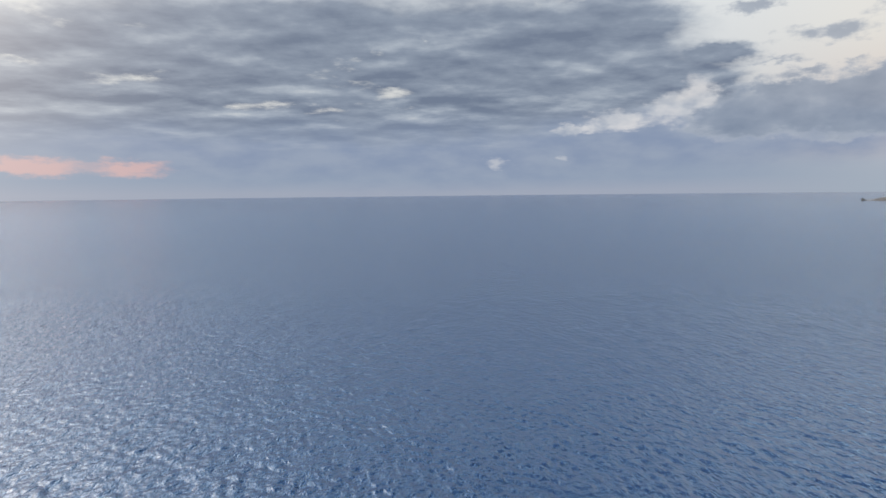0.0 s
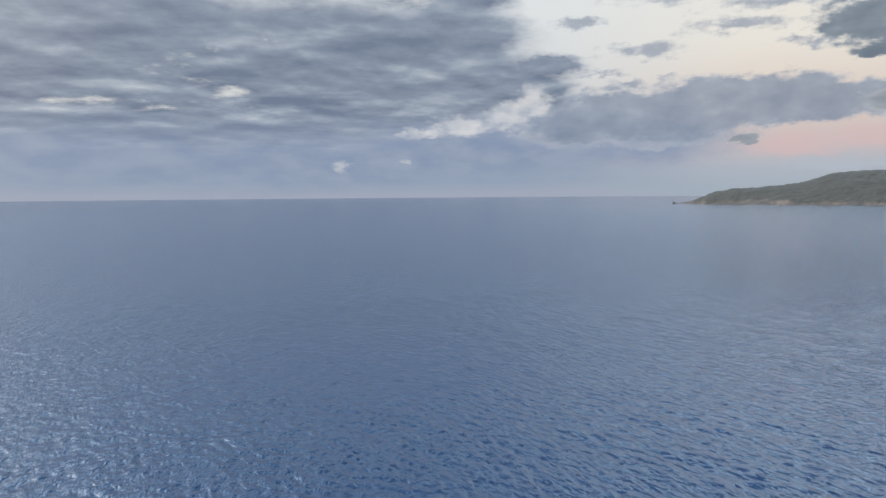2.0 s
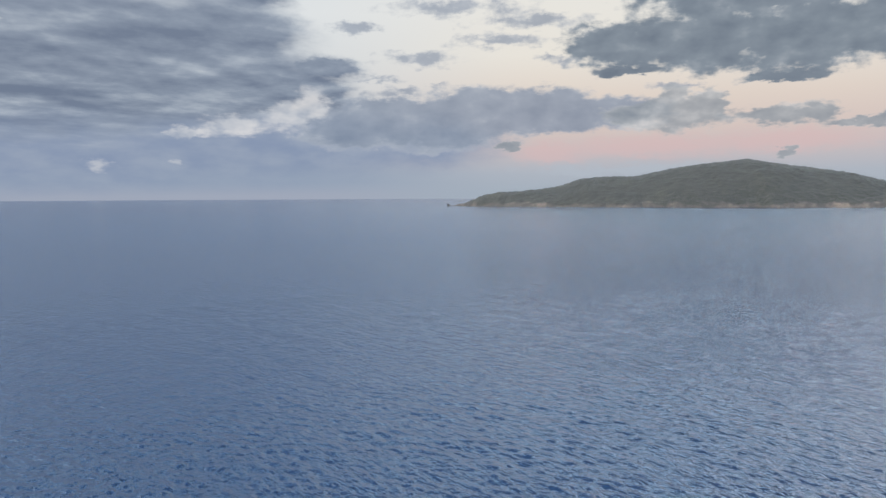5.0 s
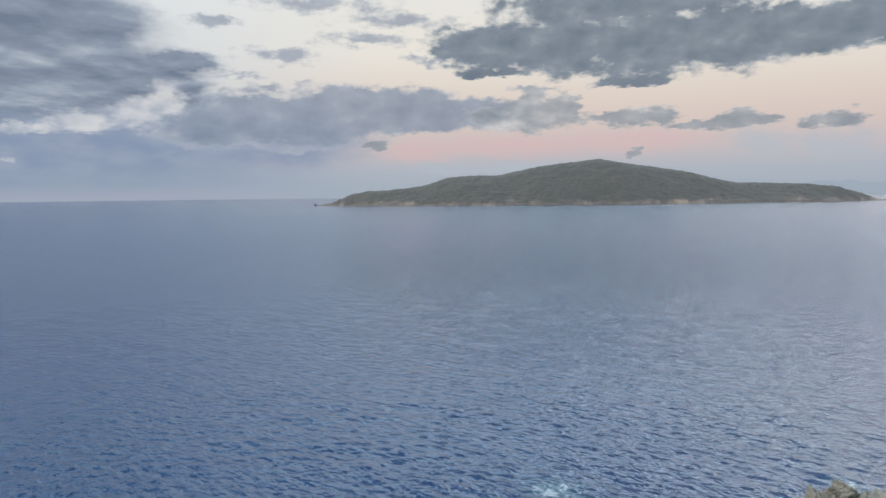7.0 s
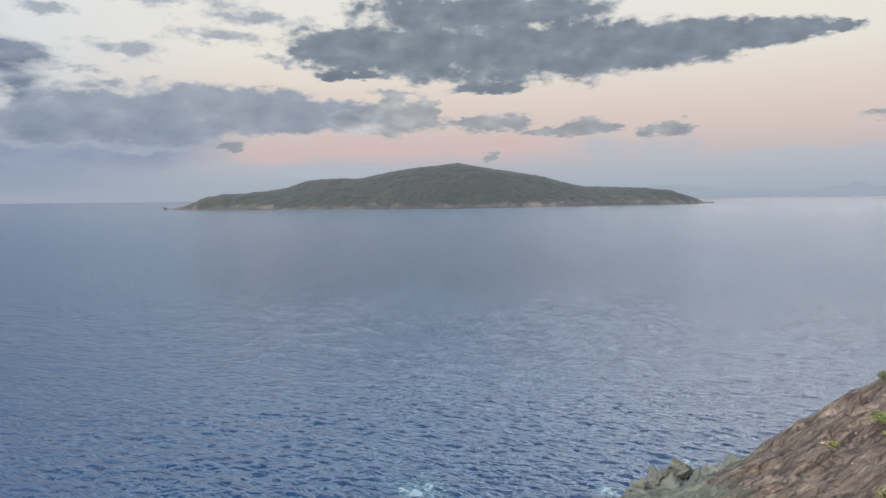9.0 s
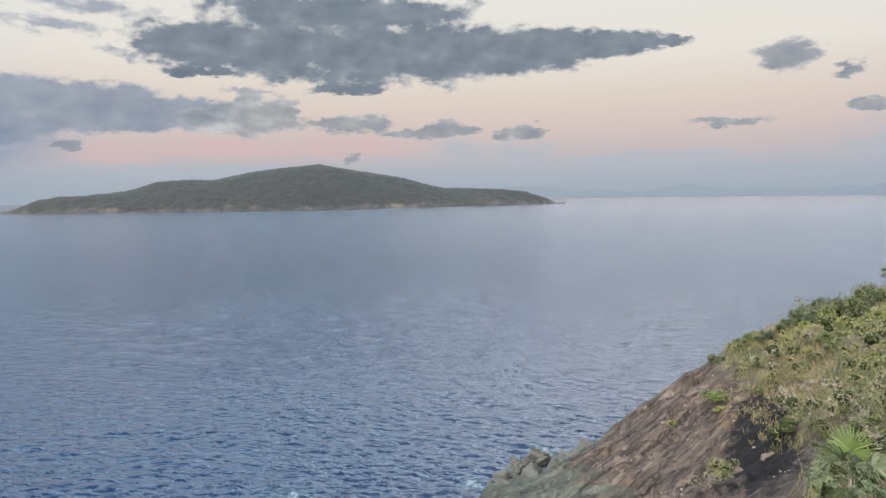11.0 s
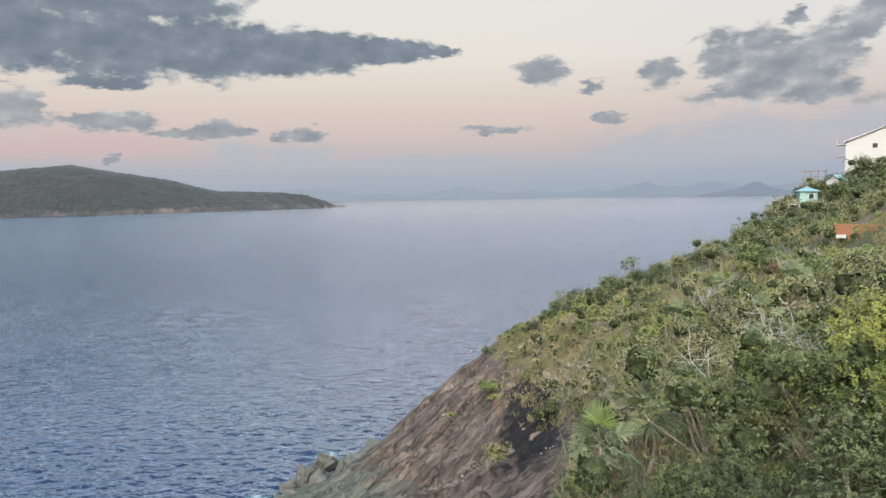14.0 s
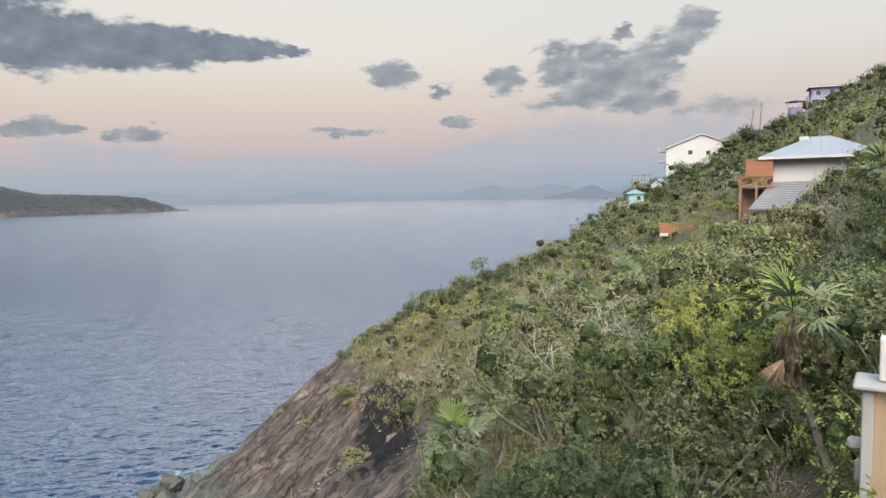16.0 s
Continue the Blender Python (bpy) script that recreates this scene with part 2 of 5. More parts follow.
sky = w.mix(high, sky, w.mix(0.2, bright, w.mix(1.0, air.outputs[0], (0.1, 0.1, 0.1), "MULTIPLY")))
w.feed(world.node_tree.nodes["Background"].inputs[0], sky)
world.node_tree.nodes["Background"].inputs[1].default_value = 1.0

lamp = bpy.data.lights.new("sun", "SUN")
lamp.energy, lamp.angle, lamp.color = 1.75, radians(30), (1.0, 0.96, 0.9)
sun = new("sun", lamp)
sun.matrix_world = look((0, 0, 300), (-300 * math.sin(radians(SUN_AZ)) * math.cos(radians(SUN_EL)), -300 * math.cos(radians(SUN_AZ)) * math.cos(radians(SUN_EL)), 300 - 300 * math.sin(radians(SUN_EL))))


# ---- materials ----
def material(name, rough=0.8, metal=0.0):
    m = bpy.data.materials.new(name)
    m.use_nodes = True
    n = Net(m.node_tree)
    b = m.node_tree.nodes["Principled BSDF"]
    b.inputs["Roughness"].default_value, b.inputs["Metallic"].default_value = rough, metal
    return m, n, b


def place(n):
    return n.add("ShaderNodeTexCoord").outputs["Object"]


def leaf_material(name, dark, light, dry, through_light=0.3):
    m, n, b = material(name, 0.65)
    b.inputs["Specular IOR Level"].default_value = 0.22
    which = n.add("ShaderNodeObjectInfo").outputs["Random"]
    leaf = n.add("ShaderNodeNewGeometry").outputs["Random Per Island"]
    spray = n.step(n.noise(place(n), 0.9, 2.0, 0.5), 0.3, 0.7)
    tone = n.math("MULTIPLY_ADD", leaf, 0.3, n.math("MULTIPLY_ADD", which, 0.35, n.math("MULTIPLY", spray, 0.35)))
    col = n.mix(tone, dark, light)
    col = n.mix(n.step(leaf, 0.9, 0.99, 0.0, 0.6), col, dry)
    col = n.mix(1.0, col, n.ramp(which, [(0, (0.7, 0.76, 0.74)), (0.5, (1, 1, 1)), (1, (1.2, 1.12, 0.92))]), "MULTIPLY")
    n.feed(b.inputs["Base Color"], col)
    t = n.add("ShaderNodeBsdfTranslucent")
    n.feed(t.inputs[0], n.mix(1.0, col, (1.3, 1.4, 0.7), "MULTIPLY"))
    mixer = n.add("ShaderNodeMixShader")
    mixer.inputs[0].default_value = 0.7 * through_light
    n.tree.links.new(b.outputs[0], mixer.inputs[1])
    n.tree.links.new(t.outputs[0], mixer.inputs[2])
    n.tree.links.new(mixer.outputs[0], n.tree.nodes["Material Output"].inputs[0])
    return m


def plain(name, col, rough=0.75, vary=0.2, scale=3.0, bump=0.0, metal=0.0, blotch=(0.3, 0.28, 0.25), along=(1, 1, 1)):
    """A painted, wooden or stone surface with grain, stains and some relief; along stretches the grain."""
    m, n, b = material(name, rough, metal)
    p = n.vec("MULTIPLY", place(n), along)
    big, small = n.noise(p, scale, 5.0, 0.6), n.noise(p, scale * 9, 4.0, 0.6)
    c = n.mix(n.step(big, 0.45, 0.75, 0.0, vary), col, blotch)
    c = n.mix(n.math("MULTIPLY", small, vary), c, tuple(v * 0.6 for v in col))
    n.feed(b.inputs["Base Color"], c)
    n.feed(b.inputs["Roughness"], n.math("MULTIPLY_ADD", small, 0.25, rough - 0.12))
    if bump:
        n.feed(b.inputs["Normal"], n.bump(n.math("ADD", n.math("MULTIPLY", small, 0.3), big), 1.0, bump))
    return m


def sea_material():
    m, n, b = material("sea_water", 0.08)
    p = place(n)

    def trains(az, along, across, detail=3.0, warp=0.4):
        """Short-crested waves that travel towards a bearing."""
        s, c = math.sin(radians(az)), math.cos(radians(az))
        u = n.vec("DOT_PRODUCT", p, (s * along, c * along, 0))
        v = n.vec("DOT_PRODUCT", p, (-c * across, s * across, 0))
        both = n.add("ShaderNodeCombineXYZ")
        n.feed(both.inputs[0], u), n.feed(both.inputs[1], v)
        return n.noise(both.outputs[0], 1.0, detail, 0.55, warp)

    chop = n.math("MULTIPLY_ADD", trains(125, 0.5, 0.2), 0.5, trains(78, 0.55, 0.2))
    ripple = n.math("MULTIPLY_ADD", trains(128, 1.05, 0.5), 0.5, trains(78, 1.0, 0.42))
    tiny = trains(98, 2.8, 1.2, 2.0)
    patch = n.noise(n.vec("MULTIPLY", p, (0.006, 0.014, 0)), 1.0, 3.0, 0.5)
    away = n.vec("LENGTH", p)
    outer = n.math("MULTIPLY", n.step(away, 80.0, 260.0, 0.12, 1.0), n.step(away, 1800.0, 350.0, 0.18, 1.0))
    h = n.math("MULTIPLY", n.math("MULTIPLY", chop, 0.7), outer)
    h = n.math("MULTIPLY_ADD", ripple, n.math("MULTIPLY", n.math("MULTIPLY_ADD", patch, 0.14, 0.12), n.step(away, 60.0, 150.0, 1.3, 2.2)), h)
    h = n.math("MULTIPLY_ADD", tiny, n.step(away, 220.0, 60.0, 0.0, 0.08), h)
    n.feed(b.inputs["Normal"], n.bump(h, 1.0, 1.0))
    b.inputs["IOR"].default_value = 1.6
    # broken white water over a sunken rock and along the point
    foam = n.noise(n.vec("MULTIPLY", p, (0.9, 0.9, 0)), 1.0, 6.0, 0.7, 0.8)
    at = None
    for fx, fy, r in ((49.3, 39.0, 2.6), (59.5, 24.5, 1.5), (70.5, 21.0, 1.6), (77.0, 14.0, 1.6)):
        d = n.vec("LENGTH", n.vec("MULTIPLY_ADD", p, (1 / r, 1 / r, 0), (-fx / r, -fy / r, 0)))
        at = d if at is None else n.math("MINIMUM", at, d)
    ring = n.step(at, 1.6, 0.2)
    col = n.mix(n.math("MULTIPLY", ring, 0.6), n.mix(patch, (0.002, 0.0105, 0.032), (0.003, 0.013, 0.038)), (0.008, 0.034, 0.046))
    white = n.math("MULTIPLY", n.step(n.math("MULTIPLY_ADD", ring, 0.2, foam), 0.64, 0.82), n.step(at, 1.5, 0.9))
    n.feed(b.inputs["Base Color"], n.mix(n.math("MULTIPLY", white, 0.4), col, (0.24, 0.3, 0.32)))
    # wavelets too small to model roughen the open water
    out = n.math("MULTIPLY", n.math("DIVIDE", away, n.math("ADD", away, 250.0)), 0.27)
    out = n.math("DIVIDE", out, n.math("MULTIPLY_ADD", away, 0.0004, 1.0))
    n.feed(b.inputs["Roughness"], n.math("MULTIPLY_ADD", white, 0.4, out))
    return m


def ground_material():
    """Brown and grey rock towards the sea, dry litter and low green over the slope."""
    m, n, b = material("hillside_ground", 0.9)
    b.inputs["Specular IOR Level"].default_value = 0.2
    p = place(n)
    s = n.add("ShaderNodeSeparateXYZ")
    n.feed(s.inputs[0], p)
    x, y, z = s.outputs
    big, mid, grain = n.noise(p, 0.16, 5.0, 0.6), n.noise(p, 0.9, 6.0, 0.65), n.noise(p, 6.0, 4.0, 0.6)
    dip = n.add("ShaderNodeCombineXYZ")
    for i, axis in enumerate(((-0.18, 0.18, -0.16), (1.0, 1.0, 0.0), (-0.5, 0.5, 1.15))):
        n.feed(dip.inputs[i], n.vec("DOT_PRODUCT", p, axis))
    tilt = dip.outputs[0]
    strata = n.noise(tilt, 0.8, 7.0, 0.72, 0.9)
    crack = n.cells(n.vec("ADD", tilt, n.vec("MULTIPLY", n.noise(p, 0.5, 3.0, 0.6, colour=True), (1.2, 1.6, 1.6))), 0.45, "DISTANCE_TO_EDGE")
    rock = n.ramp(strata, [(0.34, (0.011, 0.0088, 0.0076)), (0.44, (0.04, 0.031, 0.0255)), (0.56, (0.08, 0.063, 0.051)), (0.72, (0.19, 0.152, 0.118))])
    rock = n.mix(n.step(n.noise(p, 0.35, 4.0, 0.6), 0.56, 0.68, 0.0, 0.4), rock, (0.15, 0.1, 0.058))
    rock = n.mix(n.step(mid, 0.58, 0.75, 0.0, 0.35), rock, (0.11, 0.095, 0.08))
    rock = n.mix(n.step(crack, 0.05, 0.0, 0.0, 0.75), rock, (0.012, 0.01, 0.009))
    grey = n.ramp(strata, [(0.3, (0.014, 0.017, 0.014)), (0.5, (0.045, 0.052, 0.042)), (0.72, (0.12, 0.125, 0.104))])
    low = n.step(n.math("MULTIPLY_ADD", mid, 5.0, z), 5.4, 3.6)
    rock = n.mix(low, rock, grey)
    # black patch with a ragged edge on the rock face
    patch_reach = n.vec("LENGTH", n.vec("MULTIPLY_ADD", p, (0.07, 0.4, 0.0), (-54.0 * 0.07, 0.6 * 0.4, 0.0)))
    patch_reach = n.math("ADD", patch_reach, n.math("MULTIPLY_ADD", mid, 1.8, -0.9))
    blotch = n.step(patch_reach, 1.2, 0.85, 0.0, 0.97)
    litter = n.ramp(mid, [(0.3, (0.045, 0.038, 0.028)), (0.5, (0.1, 0.083, 0.058)), (0.7, (0.18, 0.15, 0.105))])
    green = n.ramp(grain, [(0.3, (0.022, 0.03, 0.012)), (0.6, (0.05, 0.058, 0.024)), (0.8, (0.09, 0.085, 0.042))])
    soil = n.mix(n.step(n.math("MULTIPLY_ADD", mid, 0.4, big), 0.58, 0.78), litter, green)
    side = n.math("SUBTRACT", n.math("MULTIPLY_ADD", x, -0.3, y), -20.5)
    side = n.math("ADD", side, n.math("MULTIPLY_ADD", big, 14.0, -7.0))
    side = n.math("MINIMUM", side, n.math("MAXIMUM", n.math("SUBTRACT", x, 42.0), n.math("MULTIPLY_ADD", n.math("MULTIPLY_ADD", x, 0.07, y), 2.0, n.math("MULTIPLY_ADD", mid, 6.0, -3.0))))
    n.feed(b.inputs["Base Color"], n.mix(blotch, n.mix(n.step(side, -1.2, 1.2), soil, rock), (0.005, 0.005, 0.0055)))
    h = n.math("ADD", n.math("MULTIPLY", strata, 1.6), n.math("MULTIPLY", grain, 0.2))
    h = n.math("ADD", h, n.math("MULTIPLY", n.step(crack, 0.0, 0.05), 0.25))
    n.feed(b.inputs["Normal"], n.bump(h, 1.0, 0.26))
    return m


def island_material():
    m, n, b = material("island_scrub", 0.9)
    p = place(n)
    s = n.add("ShaderNodeSeparateXYZ")
    n.feed(s.inputs[0], p)
    z = s.outputs[2]
    big, mid, crowns = n.noise(p, 0.006, 4.0, 0.6), n.noise(p, 0.03, 5.0, 0.65), n.noise(p, 0.16, 3.0, 0.6)
    wood = n.ramp(n.math("MULTIPLY_ADD", crowns, 0.6, n.math("MULTIPLY", mid, 0.4)), [(0.3, (0.0042, 0.0058, 0.0052)), (0.5, (0.0082, 0.0106, 0.009)), (0.7, (0.0155, 0.018, 0.0138))])
    wood = n.mix(n.step(big, 0.52, 0.66, 0.0, 0.5), wood, (0.02, 0.023, 0.0165))
    bare = n.ramp(mid, [(0.35, (0.012, 0.013, 0.012)), (0.5, (0.03, 0.027, 0.024)), (0.66, (0.075, 0.061, 0.05))])
    shore = n.math("ADD", z, n.math("MULTIPLY_ADD", n.noise(n.vec("MULTIPLY", p, (1, 1, 0.2)), 0.02, 5.0, 0.65), -44.0, 22.0))
    n.feed(b.inputs["Base Color"], n.mix(n.step(shore, 11.0, 5.0), wood, bare))
    n.feed(b.inputs["Normal"], n.bump(crowns, 1.0, 5.0))
    return m


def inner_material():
    """Dark green that stands for the shade among leaves and twigs inside a crown."""
    m, n, b = material("crown_shade", 0.9)
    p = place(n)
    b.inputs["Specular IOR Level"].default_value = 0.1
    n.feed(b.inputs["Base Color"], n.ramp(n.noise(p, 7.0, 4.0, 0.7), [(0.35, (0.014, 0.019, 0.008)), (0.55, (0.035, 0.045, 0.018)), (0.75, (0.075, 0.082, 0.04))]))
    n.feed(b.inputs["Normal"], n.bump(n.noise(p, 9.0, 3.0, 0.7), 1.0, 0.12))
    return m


CROWN_SHADE = inner_material()
SEA, GROUND, ISLAND = sea_material(), ground_material(), island_material()
LEAF_MID = leaf_material("leaves_green", (0.022, 0.036, 0.013), (0.2, 0.218, 0.078), (0.19, 0.165, 0.08), 0.22)
LEAF_BRIGHT = leaf_material("leaves_bright", (0.04, 0.062, 0.016), (0.215, 0.24, 0.066), (0.26, 0.24, 0.08), 0.3)
LEAF_DARK = leaf_material("leaves_dark", (0.014, 0.022, 0.012), (0.112, 0.13, 0.06), (0.1, 0.095, 0.05), 0.15)
LEAF_OLIVE = leaf_material("leaves_olive", (0.045, 0.05, 0.024), (0.19, 0.185, 0.095), (0.24, 0.2, 0.13), 0.2)
LEAF_GREY = leaf_material("leaves_grey", (0.065, 0.06, 0.047), (0.22, 0.2, 0.16), (0.26, 0.22, 0.18), 0.12)
# muted, low-contrast greens: air haze on far crowns put into the colour
LEAF_HAZED = leaf_material("leaves_hazed", (0.03, 0.042, 0.02), (0.09, 0.105, 0.048), (0.13, 0.125, 0.07), 0.15)
STRAW = leaf_material("dry_grass", (0.1, 0.085, 0.048), (0.26, 0.215, 0.13), (0.09, 0.105, 0.045), 0.25)
PALM_GREEN = leaf_material("palm_green", (0.05, 0.07, 0.04), (0.14, 0.165, 0.09), (0.22, 0.19, 0.1), 0.2)
PALM_FRESH = leaf_material("palm_fresh", (0.085, 0.125, 0.032), (0.17, 0.22, 0.065), (0.26, 0.28, 0.1), 0.35)
PALM_DRY = leaf_material("palm_dry", (0.085, 0.055, 0.038), (0.2, 0.14, 0.1), (0.28, 0.22, 0.17), 0.2)
BARK = plain("bark", (0.16, 0.13, 0.1), 0.9, 0.4, 4.0, 0.02, blotch=(0.07, 0.06, 0.05))
DEADWOOD = plain("bleached_wood", (0.27, 0.25, 0.225), 0.85, 0.4, 6.0, 0.01, blotch=(0.2, 0.18, 0.16))
DRYWOOD = plain("dry_twigs", (0.2, 0.18, 0.155), 0.85, 0.5, 3.0, 0.01, blotch=(0.1, 0.09, 0.075))
PALM_TRUNK = plain("palm_trunk", (0.24, 0.205, 0.17), 0.9, 0.4, 7.0, 0.02, blotch=(0.12, 0.1, 0.08))
GREY_ROCK = plain("shore_rock", (0.075, 0.078, 0.066), 0.9, 0.9, 1.6, 0.3, blotch=(0.022, 0.025, 0.022), along=(1, 1, 2.2))
BROWN_ROCK = plain("brown_rock", (0.1, 0.076, 0.06), 0.9, 0.8, 1.2, 0.25, blotch=(0.03, 0.023, 0.02))


# ---- mesh words ----
def mesh_of(name, verts, faces, mats, smooth=True, slots=None):
    me = bpy.data.meshes.new(name)
    if isinstance(verts, np.ndarray):
        verts = verts.tolist()
    if isinstance(faces, np.ndarray):
        faces = faces.tolist()
    me.from_pydata(verts, [], faces)
    for m in mats if isinstance(mats, (list, tuple)) else [mats]:
        me.materials.append(m)
    if slots is not None:
        me.polygons.foreach_set("material_index", slots)
    if smooth:
        me.polygons.foreach_set("use_smooth", [True] * len(me.polygons))
    me.update()
    return me


def under(name, me, parent, label="", m=None):
    """A mesh as a part of a thing."""
    ob = new(name, me)
    ob.parent = parent
    if m is not None:
        ob.matrix_basis = m
    return tagged(ob, label)


def grid_faces(nx, ny):
    i, j = np.meshgrid(np.arange(nx - 1), np.arange(ny - 1))
    a = (j * nx + i).ravel()
    return np.stack([a, a + 1, a + nx + 1, a + nx], 1)


def fbm(x, y, scale, octaves=4, z=0.0):
    return noise.fractal(Vector((x * scale, y * scale, z)), 0.9, 2.1, octaves)


# ---- sea, island and far shores ----
def wave_heights(x, y, gap):
    """Wind sea running east: many short trains of waves, each only where the sheet is fine enough for it."""
    r = np.random.default_rng(17)
    h = np.zeros_like(x)
    for i in range(84):
        length = 0.55 * 4.2 ** r.uniform() if i < 72 else 2.8 * 3.0 ** r.uniform()
        way = radians(86) + r.normal() * 0.6
        k = 2 * math.pi / length
        steep = 0.056 if i < 72 else 0.024
        phase = k * (x * math.sin(way) + y * math.cos(way)) + r.uniform(0, 6.28)
        phase = phase + 0.9 * np.sin((x * math.cos(way) - y * math.sin(way)) * k * 0.22 + r.uniform(0, 6.28))
        group = 0.55 + 0.45 * np.sin((x * math.cos(way + 0.6) + y * math.sin(way + 0.2)) * k * 0.16 + r.uniform(0, 6.28))
        h += np.clip(length / gap - 3.0, 0, 2.0) / 2.0 * steep / k * group * (np.sin(phase) + 0.22 * np.cos(2 * phase))
    return h


def build_sea():
    # rings that widen outward, one sheet out to the horizon, finest off the point
    near = 33768 / np.arange(740, 76, -1.5)
    r = np.concatenate([[0.0, 12.0, 25.0, 36.0], near, np.geomspace(455, 4990, 50)])
    a = np.radians(np.concatenate([np.arange(-38, 101, 0.23), np.arange(108, 320, 5.0)]))
    x, y = np.outer(r, np.sin(a)), np.outer(r, np.cos(a))
    gap = np.maximum(np.gradient(r), 0.0025 * r)[:, None]
    fade = np.clip((440 - r) / 80, 0, 1) * np.clip((r - 36) / 10, 0, 1)
    z = wave_heights(x, y, gap) * fade[:, None]
    verts = np.stack([x, y, z], -1).reshape(-1, 3)
    n = len(a)
    j, i = np.meshgrid(np.arange(1, len(r) - 1), np.arange(n), indexing="ij")
    k = (i + 1) % n
    faces = np.stack([j * n + i, (j + 1) * n + i, (j + 1) * n + k, j * n + k], -1).reshape(-1, 4).tolist()
    faces += [(0, n + i, n + (i + 1) % n) for i in range(n)]
    return tagged(new("water", mesh_of("water", verts, faces, SEA)), "rippled blue-grey dusk sea reaching the horizon", "sea", kind="structure")


build_sea()

ISLE, ALONG, TOWARD = Vector((1411, 988.5, 0)), Vector((0.7173, -0.6968, 0)), Vector((-0.6968, -0.7173, 0))
RIDGE_U = [-672, -655, -608, -569, -510, -431, -370, -302, -245, -171, -100, -7, 43, 124, 206, 282, 328, 421, 516, 564, 613, 650, 668]
RIDGE_Z = [-2, 4, 24, 30, 33, 43, 63, 68, 67, 84, 95, 106, 98, 86, 73, 52, 43, 42, 36, 31, 16, 4, -2]


def build_island():
    us, vs = np.arange(-700, 701, 5.0), np.concatenate([np.arange(-230, 60, 12.0), np.arange(60, 260, 4.0)])
    verts = []
    for v in vs:
        for u in us:
            ridge = float(np.interp(u, RIDGE_U, RIDGE_Z))
            reach = 205 * max(0.0, 1 - (u / 672) ** 2) ** 0.8 + 16 * fbm(u, 0, 0.012, 3) + 3
            f = v / max(reach, 4) if v > 0 else -v / max(0.95 * reach, 4)
            h = ridge * max(0.0, 1 - f ** 1.7) if f < 1 else -4 * (f - 1) * 10
            spur = fbm(u, v, 0.011, 4)
            if f < 1:
                h = min(h + 5, 7 + 1.6 * h) * 0.97 + (1 - abs(2 * f - 1)) * 9 * spur
                h += min(1.0, max(0, h - 6) / 10) * (1.2 * noise.cell(Vector((u / 6, v / 6, 0))) + 2.0 * fbm(u, v, 0.12, 2))
                h += (2.5 * fbm(u, v, 0.06, 3)) * (f > 0.8)
            p = ISLE + ALONG * u + TOWARD * v
            verts.append((p.x, p.y, max(h, -4)))
    faces = grid_faces(len(us), len(vs))[:, ::-1]
    return tagged(new("island", mesh_of("island", verts, faces, ISLAND)), "scrub-green island with a rocky brown shore", "island", kind="structure")


build_island()


# glows by itself, with the haze of distance put into the colour
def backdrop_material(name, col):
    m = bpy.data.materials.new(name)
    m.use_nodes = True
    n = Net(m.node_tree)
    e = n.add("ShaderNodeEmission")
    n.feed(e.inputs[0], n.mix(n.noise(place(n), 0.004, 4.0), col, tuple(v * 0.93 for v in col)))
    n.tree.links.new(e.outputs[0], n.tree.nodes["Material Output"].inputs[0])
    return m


def far_hills(seed, dist, az0, az1, tops, col, label):
    """A chain of hills with haze put into its glowing colour; tops: (azimuth, height, half width) of each hill."""
    a = np.linspace(az0, az1, 160)
    verts = []
    for back in (0, 160):
        for t in a:
            h = max([height * max(0.0, 1 - abs(t - c) / wide) ** 0.8 for c, height, wide in tops])
            h = h * (1 + 0.25 * fbm(t, seed, 0.7, 4)) - 1
            d = dist + back + (0 if back else 120)
            verts.append((d * math.sin(radians(t)), d * math.cos(radians(t)), h if back == 0 else -3))
    for t in a:
        verts.append(((dist - 60) * math.sin(radians(t)), (dist - 60) * math.cos(radians(t)), -3))
    n = len(a)
    faces = [(i, i + 1, n + i + 1, n + i) for i in range(n - 1)] + [(2 * n + i, 2 * n + i + 1, i + 1, i) for i in range(n - 1)]
    return tagged(new("backdrop", mesh_of("backdrop", verts, faces, backdrop_material("painted_haze", col))), label, "distant hills", kind="structure")


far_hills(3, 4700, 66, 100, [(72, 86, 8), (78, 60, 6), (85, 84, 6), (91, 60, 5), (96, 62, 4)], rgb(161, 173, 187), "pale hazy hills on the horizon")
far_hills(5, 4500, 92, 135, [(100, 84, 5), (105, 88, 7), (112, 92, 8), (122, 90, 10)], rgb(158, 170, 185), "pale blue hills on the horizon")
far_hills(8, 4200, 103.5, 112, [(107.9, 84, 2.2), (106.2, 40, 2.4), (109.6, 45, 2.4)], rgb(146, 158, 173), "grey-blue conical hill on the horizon")


